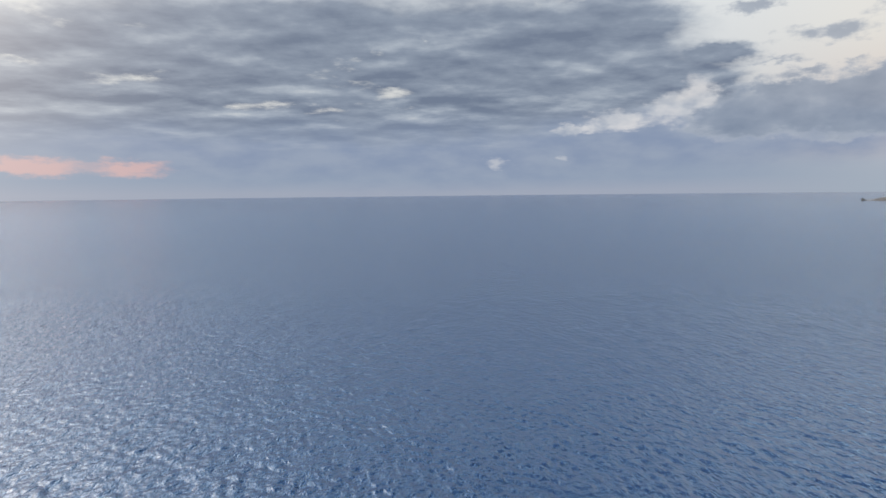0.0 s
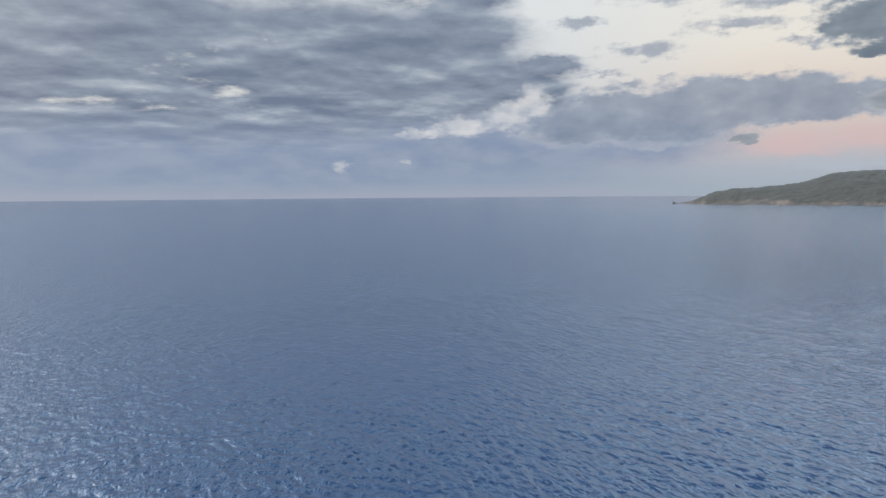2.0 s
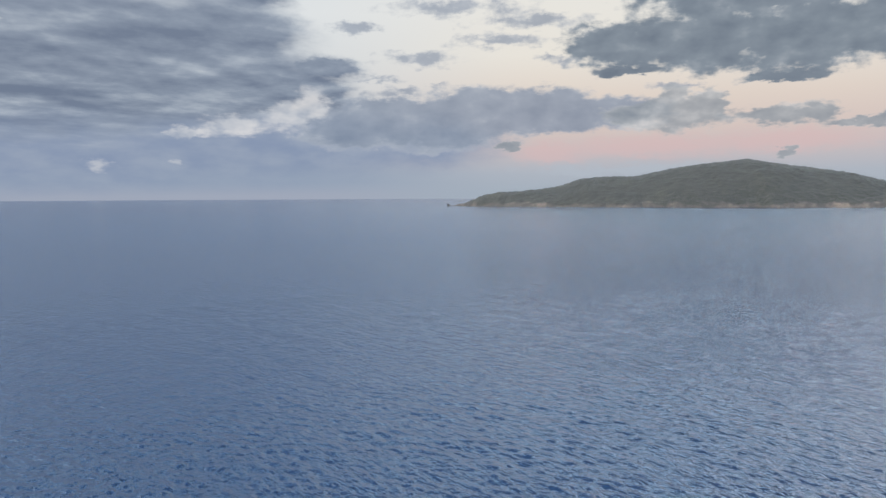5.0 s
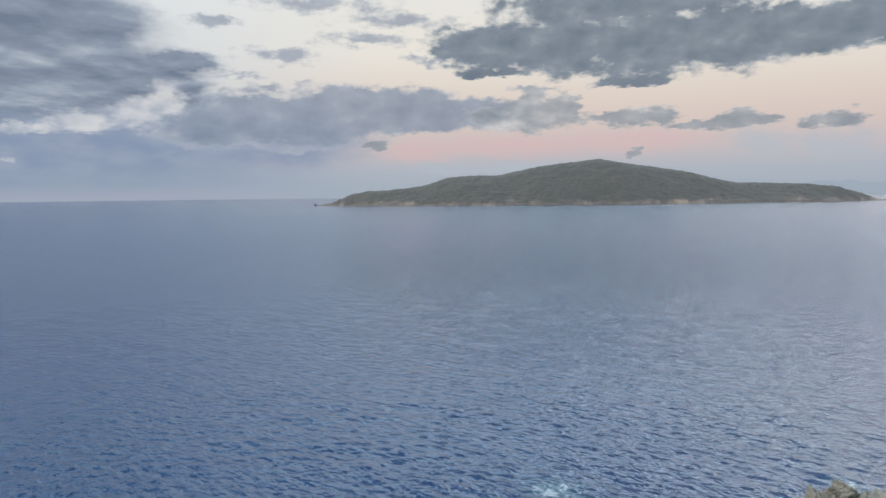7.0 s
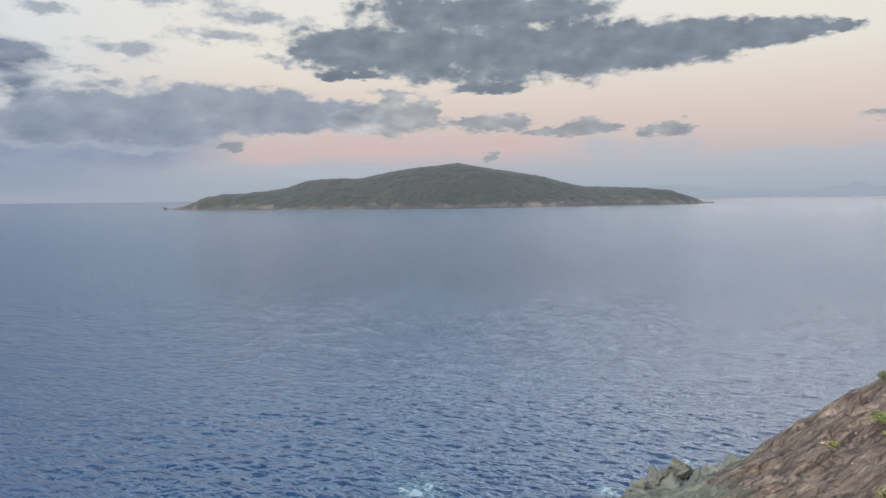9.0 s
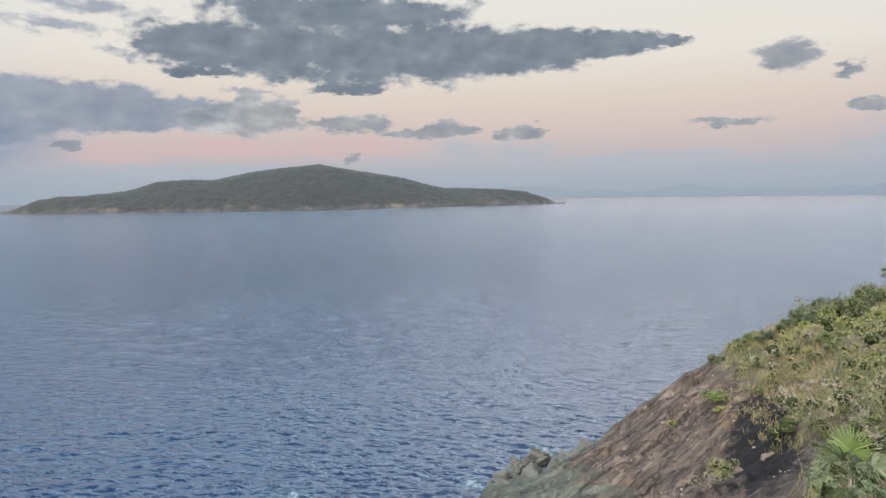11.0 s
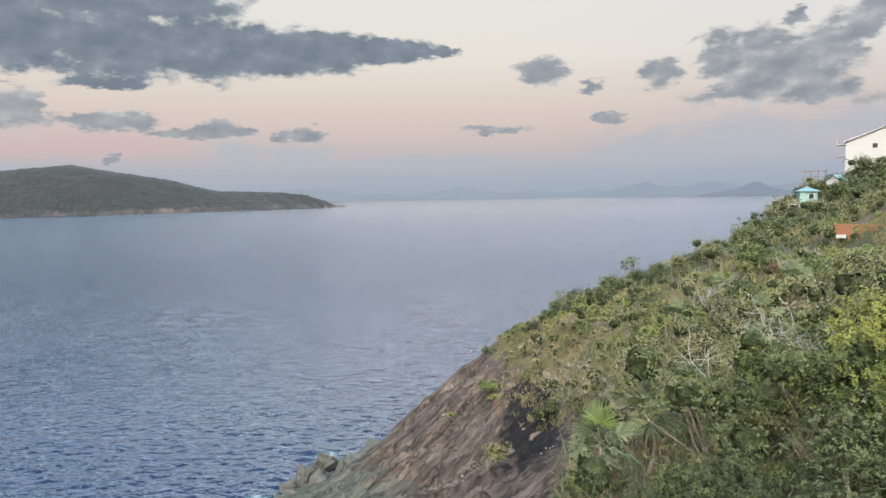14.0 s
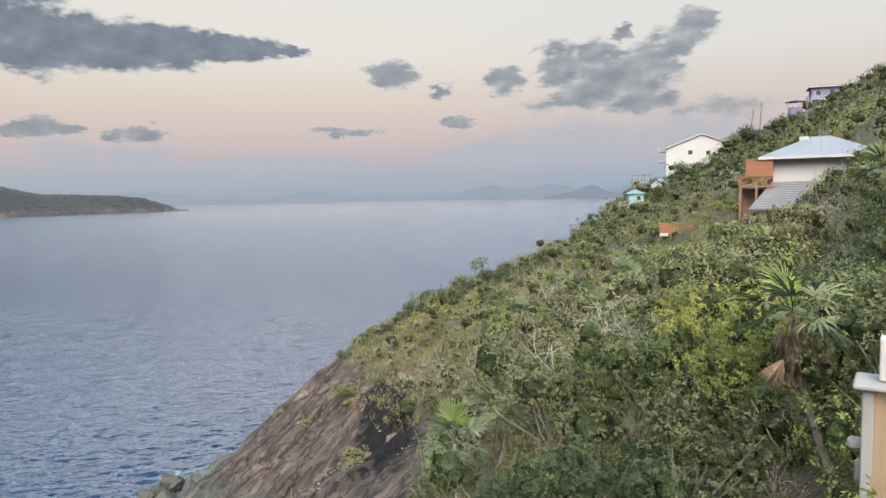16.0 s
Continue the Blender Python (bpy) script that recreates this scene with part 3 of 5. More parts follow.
# ---- the hillside ----
def hill(x, y):
    """Height of the slope: a curved hillside that breaks off along a brow and falls to the sea."""
    x2 = max(x, -6.0)
    z = 21.46 - 0.3124 * x2 - 0.6873 * y + 0.00186 * x2 * x2 + 0.003935 * x2 * y + 0.001825 * y * y
    z -= 3.2 * math.exp(-((x - 55) ** 2 + (y - 6) ** 2) / 90)
    z += 2.0 * math.exp(-((x - 91) ** 2 + (y + 4) ** 2) / 200)
    z += 1.6 * math.exp(-((x - 20) ** 2 + (y + 2) ** 2) / 60)
    z += 2.6 * math.exp(-((x - 81) ** 2 + (y - 4) ** 2) / 110)
    z -= 1.5 * math.exp(-((x - 118) ** 2 + (y + 32) ** 2) / 250)
    z -= 3.6 * math.exp(-((x - 49) ** 2 + (y + 30) ** 2) / 80)
    brow = float(np.interp(y, [-200, -130, -86, -57, -29, -6.6, 4.5, 14.6, 21, 40], [196, 177.5, 158, 145, 117, 95, 80, 70.5, 66, 52]))
    brow += float(np.interp(y, [-9, 2, 16, 24], [0, 5, 4, 2]))
    s = (x - brow) * 0.75
    return z - 1.35 * 2.5 * math.log1p(math.exp(min(s / 2.5, 40)))


def rocky(x, y):
    """1 where bare rock shows, 0 under the scrub."""
    return min(1.0, max(0.0, min(0.5 + (y - 0.3 * x + 20.5) / 8, max((x - 38) / 6, 0.5 + y + 0.07 * x))))


def surface(x, y):
    z = hill(x, y)
    k = rocky(x, y)
    z += (1 - k) * 0.5 * fbm(x, y, 0.12, 3)
    if k > 0:
        lean = 0.55 * x + 0.8 * y + 0.6 * z
        z += k * (0.9 * abs(fbm(x, y, 0.13, 4, 3.0)) - 0.3 + 0.65 * fbm(1.2 * (x + y) + 0.9 * z, 0.25 * (y - x), 0.4, 4, 7.0) + 0.22 * fbm(x, y, 0.8, 4))
        # broken ledges
        z += k * 0.5 * (noise.cell(Vector((lean * 0.42, (x - y) * 0.2, 2.0))) - 0.5)
    return z


def spaced(parts):
    return np.unique(np.concatenate([np.arange(a, b, s) for a, b, s in parts]).round(3))


def build_hillside():
    xs = spaced([(-40, 8, 2.0), (8, 40, 0.8), (40, 96, 0.4), (96, 130, 1.0), (130, 262, 2.0)])
    ys = spaced([(-210, -60, 2.0), (-60, -16, 1.0), (-16, 26, 0.4), (26, 62, 1.5)])
    verts = [(x, y, max(-4.0, surface(x, y))) for y in ys for x in xs]
    return tagged(new("ground", mesh_of("ground", verts, grid_faces(len(xs), len(ys)), GROUND)), "steep coastal slope of brown rock and dry scrub earth", "hillside", kind="structure")


build_hillside()


# ---- plants ----
def unit(v):
    return v / np.maximum(np.linalg.norm(v, axis=-1, keepdims=True), 1e-9)


def leaf_quads(p, way, up, length, width):
    """Folded pointed leaves from points, directions and sizes."""
    side = unit(np.cross(way, up))
    up = np.cross(side, way)
    length, width = np.asarray(length)[:, None], np.asarray(width)[:, None]
    mid = p + way * length * 0.45 - up * width * 0.18
    tip = p + way * length - up * length * 0.12
    v = np.stack([p, mid + side * width / 2, tip, mid - side * width / 2], 1).reshape(-1, 3)
    f = np.arange(len(v)).reshape(-1, 4)
    return v, f


def tube(path, radii, sides=5):
    """A tapered limb along a path."""
    path = np.asarray(path, float)
    t = unit(np.gradient(path, axis=0))
    ref = np.array([0.31, 0.95, 0.1])
    a = unit(np.cross(t, ref))
    b = np.cross(t, a)
    ang = np.linspace(0, 2 * np.pi, sides, endpoint=False)
    ring = a[:, None] * np.cos(ang)[None, :, None] + b[:, None] * np.sin(ang)[None, :, None]
    v = (path[:, None] + ring * np.asarray(radii)[:, None, None]).reshape(-1, 3)
    f = [(j * sides + i, j * sides + (i + 1) % sides, (j + 1) * sides + (i + 1) % sides, (j + 1) * sides + i) for j in range(len(path) - 1) for i in range(sides)]
    return v, np.array(f)


def joined(pieces):
    vs, fs, n = [], [], 0
    for v, f in pieces:
        vs.append(v), fs.append(np.asarray(f) + n)
        n += len(v)
    return np.concatenate(vs), np.concatenate(fs)


def round_quads(cut=3):
    """A ball of quads, from a cube whose sides are cut evenly."""
    t = np.tan(np.linspace(-np.pi / 4, np.pi / 4, cut + 1))
    vs, fs = [], []
    for axis in range(3):
        for sign in (-1, 1):
            n = sum(len(q) for q in vs)
            i, j = np.meshgrid(t, t * sign)
            q = np.zeros(((cut + 1) ** 2, 3))
            q[:, axis], q[:, (axis + 1) % 3], q[:, (axis + 2) % 3] = sign, i.ravel(), j.ravel()
            vs.append(unit(q))
            fs.append(grid_faces(cut + 1, cut + 1) + n)
    return np.concatenate(vs), np.concatenate(fs)


BALL = round_quads(2)


def crown(rng, radius, height, lobes, leaves, leaf, slim=0.45, low=0.25, sprig=1, fill=0.58):
    """A bush in uneven lobes: its leaves, dark balls for the shade inside the lobes, and the lobes' middles."""
    c = rng.normal(size=(lobes, 3)) * (radius * 0.46, radius * 0.46, height * 0.2)
    c[:, 2] = np.clip(c[:, 2] + height * (low + 0.36), height * low, height * 0.8)
    size = radius * rng.uniform(0.26, 0.56, lobes)
    count = leaves // sprig
    which = rng.choice(lobes, count, p=size ** 2 / (size ** 2).sum())
    d = unit(rng.normal(size=(count, 3)) + (0, 0, 0.3))
    p = c[which] + d * (size[which] * (1.1 - 0.3 * rng.uniform(size=count) ** 1.5))[:, None] * (1, 1, 0.85)
    p[:, 2] = np.maximum(p[:, 2], 0.05)
    if sprig > 1:
        d, p = np.repeat(d, sprig, 0), np.repeat(p, sprig, 0)
        p = p + d * leaf * rng.uniform(-0.9, 0.7, (len(p), 1)) + rng.normal(size=p.shape) * leaf * 0.35
    n = len(p)
    across = unit(np.cross(d, rng.normal(size=(n, 3))))
    way = unit(across + d * rng.uniform(0.0, 0.7, (n, 1)) + (0, 0, -0.25))
    up = unit(d * 0.9 + rng.normal(size=(n, 3)) * 0.3 + (0, 0, 0.5))
    length = leaf * rng.uniform(0.6, 1.3, n)
    # balls added inside the lobes; their dark colour gives the shade between leaves
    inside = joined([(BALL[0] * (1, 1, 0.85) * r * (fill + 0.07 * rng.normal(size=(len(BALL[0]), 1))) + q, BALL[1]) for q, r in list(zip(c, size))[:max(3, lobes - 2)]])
    return leaf_quads(p, way, up, length, length * slim), inside, c


def stems(rng, tops, thick):
    out = []
    for q in tops:
        mid = q * (0.35, 0.35, 0.5) + rng.normal(size=3) * 0.12
        out.append(tube([(0.0, 0.0, -0.3), mid * 0.4, mid, q], [thick, thick * 0.8, thick * 0.6, thick * 0.25], 4))
    return joined(out)


def bush_meshes(kind, count, radius, height, leaves, leaf, mat, slim=0.45, sprig=1, fill=0.45):
    out = []
    for i in range(count):
        rng = np.random.default_rng(hash_of(kind) + i)
        outer, inside, tops = crown(rng, radius * rng.uniform(0.85, 1.15), height * rng.uniform(0.8, 1.2), int(rng.integers(8, 14)), leaves, leaf, slim, 0.22, sprig, fill)
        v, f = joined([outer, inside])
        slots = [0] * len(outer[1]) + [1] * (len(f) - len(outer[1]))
        out.append((mesh_of("foliage", v, f, [mat, CROWN_SHADE], smooth=False, slots=slots), mesh_of("branchwork", *stems(rng, tops, 0.035 * height / 2), BARK)))
    return out


def hash_of(word):
    return sum(ord(ch) * (i + 7) for i, ch in enumerate(word)) % 9973


def bush(name, meshes, m, label, category, group):
    thing = new(name)
    thing.matrix_basis = m
    under("foliage", meshes[0], thing), under("branchwork", meshes[1], thing)
    return tagged(thing, label, category, group)


def on_slope(az, dist):
    """A place on the hillside by bearing and distance from the house."""
    x, y = dist * math.sin(radians(az)), dist * math.cos(radians(az))
    return x, y, surface(x, y)


SPECIES = [
    ("broadleaf_shrub", LEAF_MID, "dense green broadleaf shrub on the slope"),
    ("bright_shrub", LEAF_BRIGHT, "yellow-green leafy shrub on the slope"),
    ("dark_shrub", LEAF_DARK, "dark green dense shrub on the slope"),
    ("olive_shrub", LEAF_OLIVE, "olive dry-season shrub on the slope"),
    ("grey_shrub", LEAF_GREY, "grey half-bare scrub bush on the slope"),
]
rng = np.random.default_rng(11)
NEAR = [bush_meshes(k + "n", 3, 1.25, 2.0, 4600 if k != "grey_shrub" else 2200, 0.072, m, 0.5, 6) for k, m, _ in SPECIES]
MID = [bush_meshes(k + "m", 3, 1.2, 1.8, 1400 if k != "grey_shrub" else 800, 0.14, m, 0.55, 1, 0.48 if k != "grey_shrub" else 0.3) for k, m, _ in SPECIES]
PALM_ROWS = ((96.8, -19.9, 18.0, 1.05, 12, 8, 1, 0), (100.7, -17.3, 20.0, 1.15, 11, 5, 0, 0), (110.2, -11.3, 26.0, 1.0, 9, 8, 0, 0), (108.4, -11.9, 27.5, 1.0, 8, 9, 0, 0), (110.9, -6.5, 45.0, 1.15, 11, 9, 0, 0),
             (105.7, -7.1, 55.0, 1.2, 10, 10, 0, 0), (109.4, -5.0, 66.0, 1.2, 9, 9, 0, 0), (98.55, -5.75, 100.0, 1.1, 9, 4, 0, 1), (99.15, -5.5, 101.0, 1.1, 9, 4, 0, 1), (105.8, -4.6, 88.0, 1.0, 7, 5, 0, 1))
PALM_ROWS += ((128.6, 1.4, 24.0, 1.0, 11, 9, 0, 0), (108.9, -9.2, 34.0, 1.0, 6, 9, 0, 0), (114.6, -6.2, 42.0, 1.0, 9, 8, 0, 0), (102.5, -9.6, 46.0, 0.9, 8, 7, 0, 0), (119.3, -4.5, 36.0, 1.0, 7, 8, 0, 0))
KEEP_CLEAR = [(51, -34, 6.5), (127, -50, 5.0), (133, -57, 4.0), (63, -30, 2.5), (62.4, -27, 2.6), (60.5, -30.5, 2.6), (65, -31, 2.2)]


def view_room(az, half):
    """How high, in degrees, plants may reach before the houses at a bearing, over a width."""
    at = [az - half, az, az + half]
    return float(np.interp(at, [108, 112, 118.3, 120, 121.3, 122.8, 124.2, 125.65, 126.5, 127.5, 128.6, 131], [10, -3.3, -1.95, -1.65, -1.55, -0.9, -0.2, 1.2, 2.0, 2.7, 5.5, 9.0]).min())


KEEP_CLEAR += [(d * math.sin(radians(az)), d * math.cos(radians(az)), 2.3 if d < 30 else 1.3 + d / 60) for az, _, d, *_ in PALM_ROWS if d < 95]
KEEP_CLEAR += [(0.86 * d * math.sin(radians(az)), 0.86 * d * math.cos(radians(az)), 1.6) for az, _, d, *_ in PALM_ROWS if d < 70]


def species_at(x, y, roll):
    a, b = fbm(x, y, 0.09, 3, 2.0), fbm(x, y, 0.16, 3, 9.0)
    dry = float(np.interp(y - 0.3 * x + 20.5, [-14, -3], [0.0, 0.75]))
    if (roll * 7.3) % 1.0 < dry:
        return 4 if (roll * 13.7) % 1.0 < 0.4 else 3
    if roll < 0.22:
        return 1
    if roll > 0.86:
        return 2
    if a > 0.15:
        return 2 if b > 0.0 else 0
    if a > -0.12:
        return 0 if b > -0.12 else 3
    return 4 if b > 0.1 else 3


def spots(count, gap, d0, d1, az0, az1, seed, thin=None):
    """Scattered places that keep a distance from each other."""
    r = np.random.default_rng(seed)
    taken = []
    for _ in range(count * 30):
        az, d = r.uniform(az0, az1), math.sqrt(r.uniform(d0 * d0, d1 * d1))
        x, y = d * math.sin(radians(az)), d * math.cos(radians(az))
        if thin and not thin(x, y, r.uniform()):
            continue
        g = gap * (0.6 + d / 90)
        if all((x - p) ** 2 + (y - q) ** 2 > g * g for p, q in taken):
            taken.append((x, y))
            if len(taken) >= count:
                break
    return taken


def bushy(x, y, roll):
    if any((x - a) ** 2 + (y - b) ** 2 < r * r for a, b, r in KEEP_CLEAR):
        return False
    az = math.degrees(math.atan2(x, y))
    d = math.hypot(x, y)
    if 122.3 < az < 128.2 and d < 12.9:
        return False
    if az < 95.3 + (math.degrees(1.3 / d) if d < 30 else 0) and d < 45:
        return False
    return roll > rocky(x, y) * 1.5


def plant_bushes():
    made = {}
    r = np.random.default_rng(21)
    for x, y in spots(255, 1.5, 9.5, 58, 88, 139, 5, bushy):
        d = math.hypot(x, y)
        k = species_at(x, y, r.uniform()) if d > 19 else (0, 0, 1, 3, 1, 2)[int(r.integers(6))]
        grassy = 1.0 if d < 34 else float(np.interp(y + 0.32 * x, [4, 12], [1.0, 0.5]))
        size = (0.5 + 1.2 * r.uniform() ** 1.5) * grassy * (1.0 if d > 13 else 0.75)
        # kept low where the house looks over them
        az = math.degrees(math.atan2(x, y))
        room = 28 + d * math.tan(radians(view_room(az, math.degrees(1.0 / d)))) - surface(x, y)
        size = min(size, room / 2.3, 1.45)
        if size < 0.3:
            continue
        name, _, label = SPECIES[k]
        me = (NEAR if d < 30 else MID)[k][int(r.integers(3))]
        m = pose(x, y, surface(x, y) - 0.1, r.uniform(-8, 8), r.uniform(-8, 8), r.uniform(0, 360)) @ Matrix.Diagonal((size, size, size * r.uniform(0.8, 1.2), 1))
        bush(name, me, m, label, "shrub", "shrubs on the slope")
    # single bushes along the edge of the rock
    for x, y, k, size, flat in ((50, 1.6, 3, 0.95, 0.8), (48.6, 2.4, 4, 0.8, 0.7), (78.4, 3.9, 2, 0.8, 0.9), (80, 0.5, 0, 1.0, 0.8), (79.5, -1.2, 2, 0.9, 0.8), (69.9, 3.2, 1, 1.1, 0.45), (68.3, 2.6, 1, 0.8, 0.4),
                                (68.6, 7.0, 1, 0.5, 0.4), (64.7, -0.3, 3, 0.7, 0.5), (74.5, -6.4, 0, 1.1, 0.8), (72.0, -5.2, 3, 0.8, 0.6), (62.0, -11.7, 1, 1.2, 0.8), (59.6, -10.4, 0, 1.0, 0.8), (64.4, -13.2, 0, 1.1, 0.9),
                                (22.4, -1.7, 0, 0.6, 0.8), (20.4, -2.3, 1, 0.6, 0.8), (24.6, -2.6, 3, 0.6, 0.7), (27.5, -2.7, 0, 0.55, 0.7), (18.6, -1.9, 2, 0.5, 0.8), (31.5, -3.6, 3, 0.6, 0.7)):
        name, _, label = SPECIES[k]
        m = pose(x, y, surface(x, y) - 0.1, 0, 0, r.uniform(0, 360)) @ Matrix.Diagonal((size, size, size * flat, 1))
        bush(name, (NEAR if x < 45 else MID)[k][int(r.integers(3))], m, label.replace("on the slope", "at the edge of the rock"), "shrub", "shrubs on the slope")


def plant_trees():
    """Taller leafy trees beside the near bushes."""
    big = [bush_meshes("tree" + str(i), 1, 1.8, 3.6, 12500, 0.068, m, 0.5, 9, 0.36)[0] for i, m in enumerate((LEAF_DARK, LEAF_MID, LEAF_BRIGHT, LEAF_OLIVE))]
    r = np.random.default_rng(8)
    for az, d, k, s in ((131.0, 20.0, 1, 1.1), (133.5, 17.0, 0, 1.1), (129.6, 24.5, 1, 0.5), (132.0, 27.0, 1, 0.8), (121.0, 29.0, 1, 0.5), (118.5, 33.5, 2, 0.55), (122.6, 28.0, 2, 0.4),
                        (116.3, 12.2, 0, 0.75), (112.6, 12.6, 0, 0.7), (108.6, 12.8, 0, 0.72), (104.8, 13.8, 1, 0.66), (120.2, 15.2, 2, 0.85), (129.4, 17.5, 0, 0.85), (130.4, 14.5, 0, 0.95), (124.2, 20.0, 0, 0.5), (112.0, 17.5, 1, 0.7), (118.2, 16.6, 2, 1.0),
                        (116.0, 19.5, 2, 0.92), (107.5, 17.5, 3, 0.45), (131.5, 11.5, 0, 0.75),
                        (104.0, 50.0, 1, 0.8), (107.5, 62.0, 0, 0.9), (112.0, 52.0, 1, 0.85), (116.0, 44.0, 0, 0.8), (103.0, 66.0, 0, 0.8), (108.5, 76.0, 1, 1.0), (112.8, 78.0, 0, 1.0), (100.5, 74.0, 1, 0.7), (117.5, 52.0, 1, 0.8)):
        x, y, z = on_slope(az, d)
        s = min(s, (28 + d * math.tan(radians(view_room(az, math.degrees(1.5 * s / d)))) - z) / 4.0)
        if s < 0.25:
            continue
        me, s = (big[k], s) if d < 40 else (MID[(2, 0, 1, 3)[k]][0], 1.7 * s)
        bush("tree", me, pose(x, y, z - 0.1, 0, 0, r.uniform(0, 360)) @ Matrix.Scale(s, 4), ("dark green bushy tree", "green bushy tree", "bright green bushy tree with yellowing leaves", "olive half-dry bushy tree")[k] + " on the slope", "tree", "trees on the slope")


BROW = ((80.4, -18.2), (82.6, -16.1), (84.8, -14.15), (86.9, -12.7), (91.1, -10.0), (94.0, -8.2), (98.8, -6.36), (104.0, -4.3), (106.4, -2.9), (108.2, -1.5), (109.5, -0.15), (111.3, 0.73), (113.9, 1.8))


def plant_edges():
    """Dense dark crowns along the brow, round the houses and on the ridge, each up to a height in degrees."""
    far = [bush_meshes("edge" + str(i), 2, 1.5, 2.2, 1700, 0.17, m, 0.55, 4, 0.55) for i, m in enumerate((LEAF_HAZED, LEAF_DARK, LEAF_MID, LEAF_OLIVE))]
    r = np.random.default_rng(52)
    rows = []
    for az in np.arange(88.5, 113.5, 0.62):
        ds = np.arange(40, 200, 1.0)
        up = [(hill(d * math.sin(radians(az)), d * math.cos(radians(az))) - 28) / d for d in ds]
        d = float(ds[int(np.argmax(up))]) - r.uniform(0.5, 4.0)
        el = float(np.interp(az, [a for a, _ in BROW], [e for _, e in BROW])) + r.uniform(-0.35, 0.12)
        rows.append((az + r.uniform(-0.2, 0.2), el, d, int(r.choice([0, 1, 1, 3])), 1.2))
    # before the hipped house
    for az in np.arange(119.3, 128.6, 0.95):
        rows.append((az, view_room(az, 0.2) - r.uniform(0.0, 0.3), 53.0 - r.uniform(0, 2.5), int(r.choice([0, 2, 0, 1])), 1.7))
        rows.append((az + 0.5, view_room(az, 0.4) - r.uniform(0.7, 1.4), 46.0 - r.uniform(0, 3), int(r.choice([0, 2, 2, 0])), 1.7))
    # below the white house, the cabins and along the ridge
    rows += [(113.5, 1.3, 150, 1, 2.4), (114.4, 1.7, 148, 0, 2.4), (115.2, 2.2, 150, 1, 2.4), (116.0, 1.9, 146, 0, 2.4), (116.7, 2.3, 150, 0, 2.2), (117.5, 2.9, 156, 1, 2.4), (118.3, 3.5, 160, 1, 2.4), (118.9, 4.2, 160, 1, 2.4),
             (119.9, 4.8, 160, 1, 2.4), (120.9, 4.9, 158, 0, 2.4), (121.9, 5.3, 156, 1, 2.4), (122.7, 5.7, 156, 0, 2.4), (124.0, 5.6, 150, 0, 2.4), (125.3, 5.9, 148, 1, 2.4), (126.6, 6.2, 146, 0, 2.4), (112.2, 0.1, 140, 1, 2.0),
             (112.9, 0.4, 132, 0, 2.0), (113.8, 0.5, 128, 2, 2.0), (115.0, 0.7, 122, 0, 2.2), (116.1, 0.9, 118, 2, 2.2), (117.3, 1.3, 120, 0, 2.2), (118.6, 1.7, 116, 1, 2.2), (118.2, 0.0, 95, 0, 2.0), (117.1, -0.5, 92, 1, 2.0),
             (115.9, -0.6, 96, 0, 2.0), (114.6, -0.7, 102, 1, 2.0), (119.4, 0.3, 98, 0, 2.2), (120.4, 2.4, 118, 0, 2.2), (121.6, 3.0, 116, 1, 2.2), (122.8, 3.6, 118, 0, 2.2), (124.6, 4.2, 116, 1, 2.2), (126.0, 4.6, 112, 0, 2.2), (127.4, 5.2, 110, 1, 2.2)]
    for az, el, d, k, most in rows:
        x, y, z = on_slope(az, d)
        size = min(max((28 + d * math.tan(radians(el)) - z + 0.2) / 2.35, 0.4), most)
        m = pose(x, y, z - 0.2, 0, 0, r.uniform(0, 360)) @ Matrix.Diagonal((size * 1.1, size * 1.1, size, 1))
        bush("tree", far[k][int(r.integers(2))], m, ("green rounded small tree", "dark green rounded small tree", "bright green rounded small tree", "olive rounded small tree")[k] + (" on the brow" if most < 1.5 else " near the houses"), "tree", "trees near the houses and the brow")


def fan_mesh(name, seed, mat, spread, length, petiole, droop, blades=26):
    """A palm's fan leaf along +x: a stalk and its folded blades."""
    r = np.random.default_rng(seed)
    ang = np.radians(np.linspace(-spread, spread, blades) + r.normal(size=blades) * 1.5)
    size = length * (0.72 + 0.28 * np.cos(ang * 0.8)) * r.uniform(0.9, 1.05, blades)
    vs, fs = [], []
    hub = np.array((petiole, 0, 0))
    for a, s in zip(ang, size):
        d = np.array((math.cos(a), math.sin(a), 0.12 * r.normal()))
        side = np.array((-math.sin(a), math.cos(a), 0)) * 0.02
        sag = droop * s * r.uniform(0.6, 1.4)
        pts = [hub + d * s * 0.05, hub + d * s * 0.55 + (0, 0, -0.12 * sag), hub + d * s * 0.85 + (0, 0, -0.55 * sag), hub + d * s + (0, 0, -sag)]
        n = len(vs)
        for p, wide in zip(pts, (0.5, 1.0, 0.8, 0.1)):
            vs += [p + side * wide + (0, 0, 0.008), p - side * wide - (0, 0, 0.008)]
        fs += [(n + 2 * i, n + 2 * i + 1, n + 2 * i + 3, n + 2 * i + 2) for i in range(3)]
    n = len(vs)
    v, f = tube([(0, 0, 0), (petiole * 0.5, 0, 0.02), (petiole * 1.03, 0, 0)], [0.016, 0.012, 0.008], 3)
    f4 = [tuple(int(i) + n for i in q) for q in f]
    return mesh_of(name, [tuple(p) for p in vs] + v.tolist(), fs + f4, mat, smooth=False)


FANS = [fan_mesh("frond", 30 + i, PALM_GREEN if i < 2 else PALM_FRESH, 118, 0.62, 0.5, 0.22) for i in range(3)]
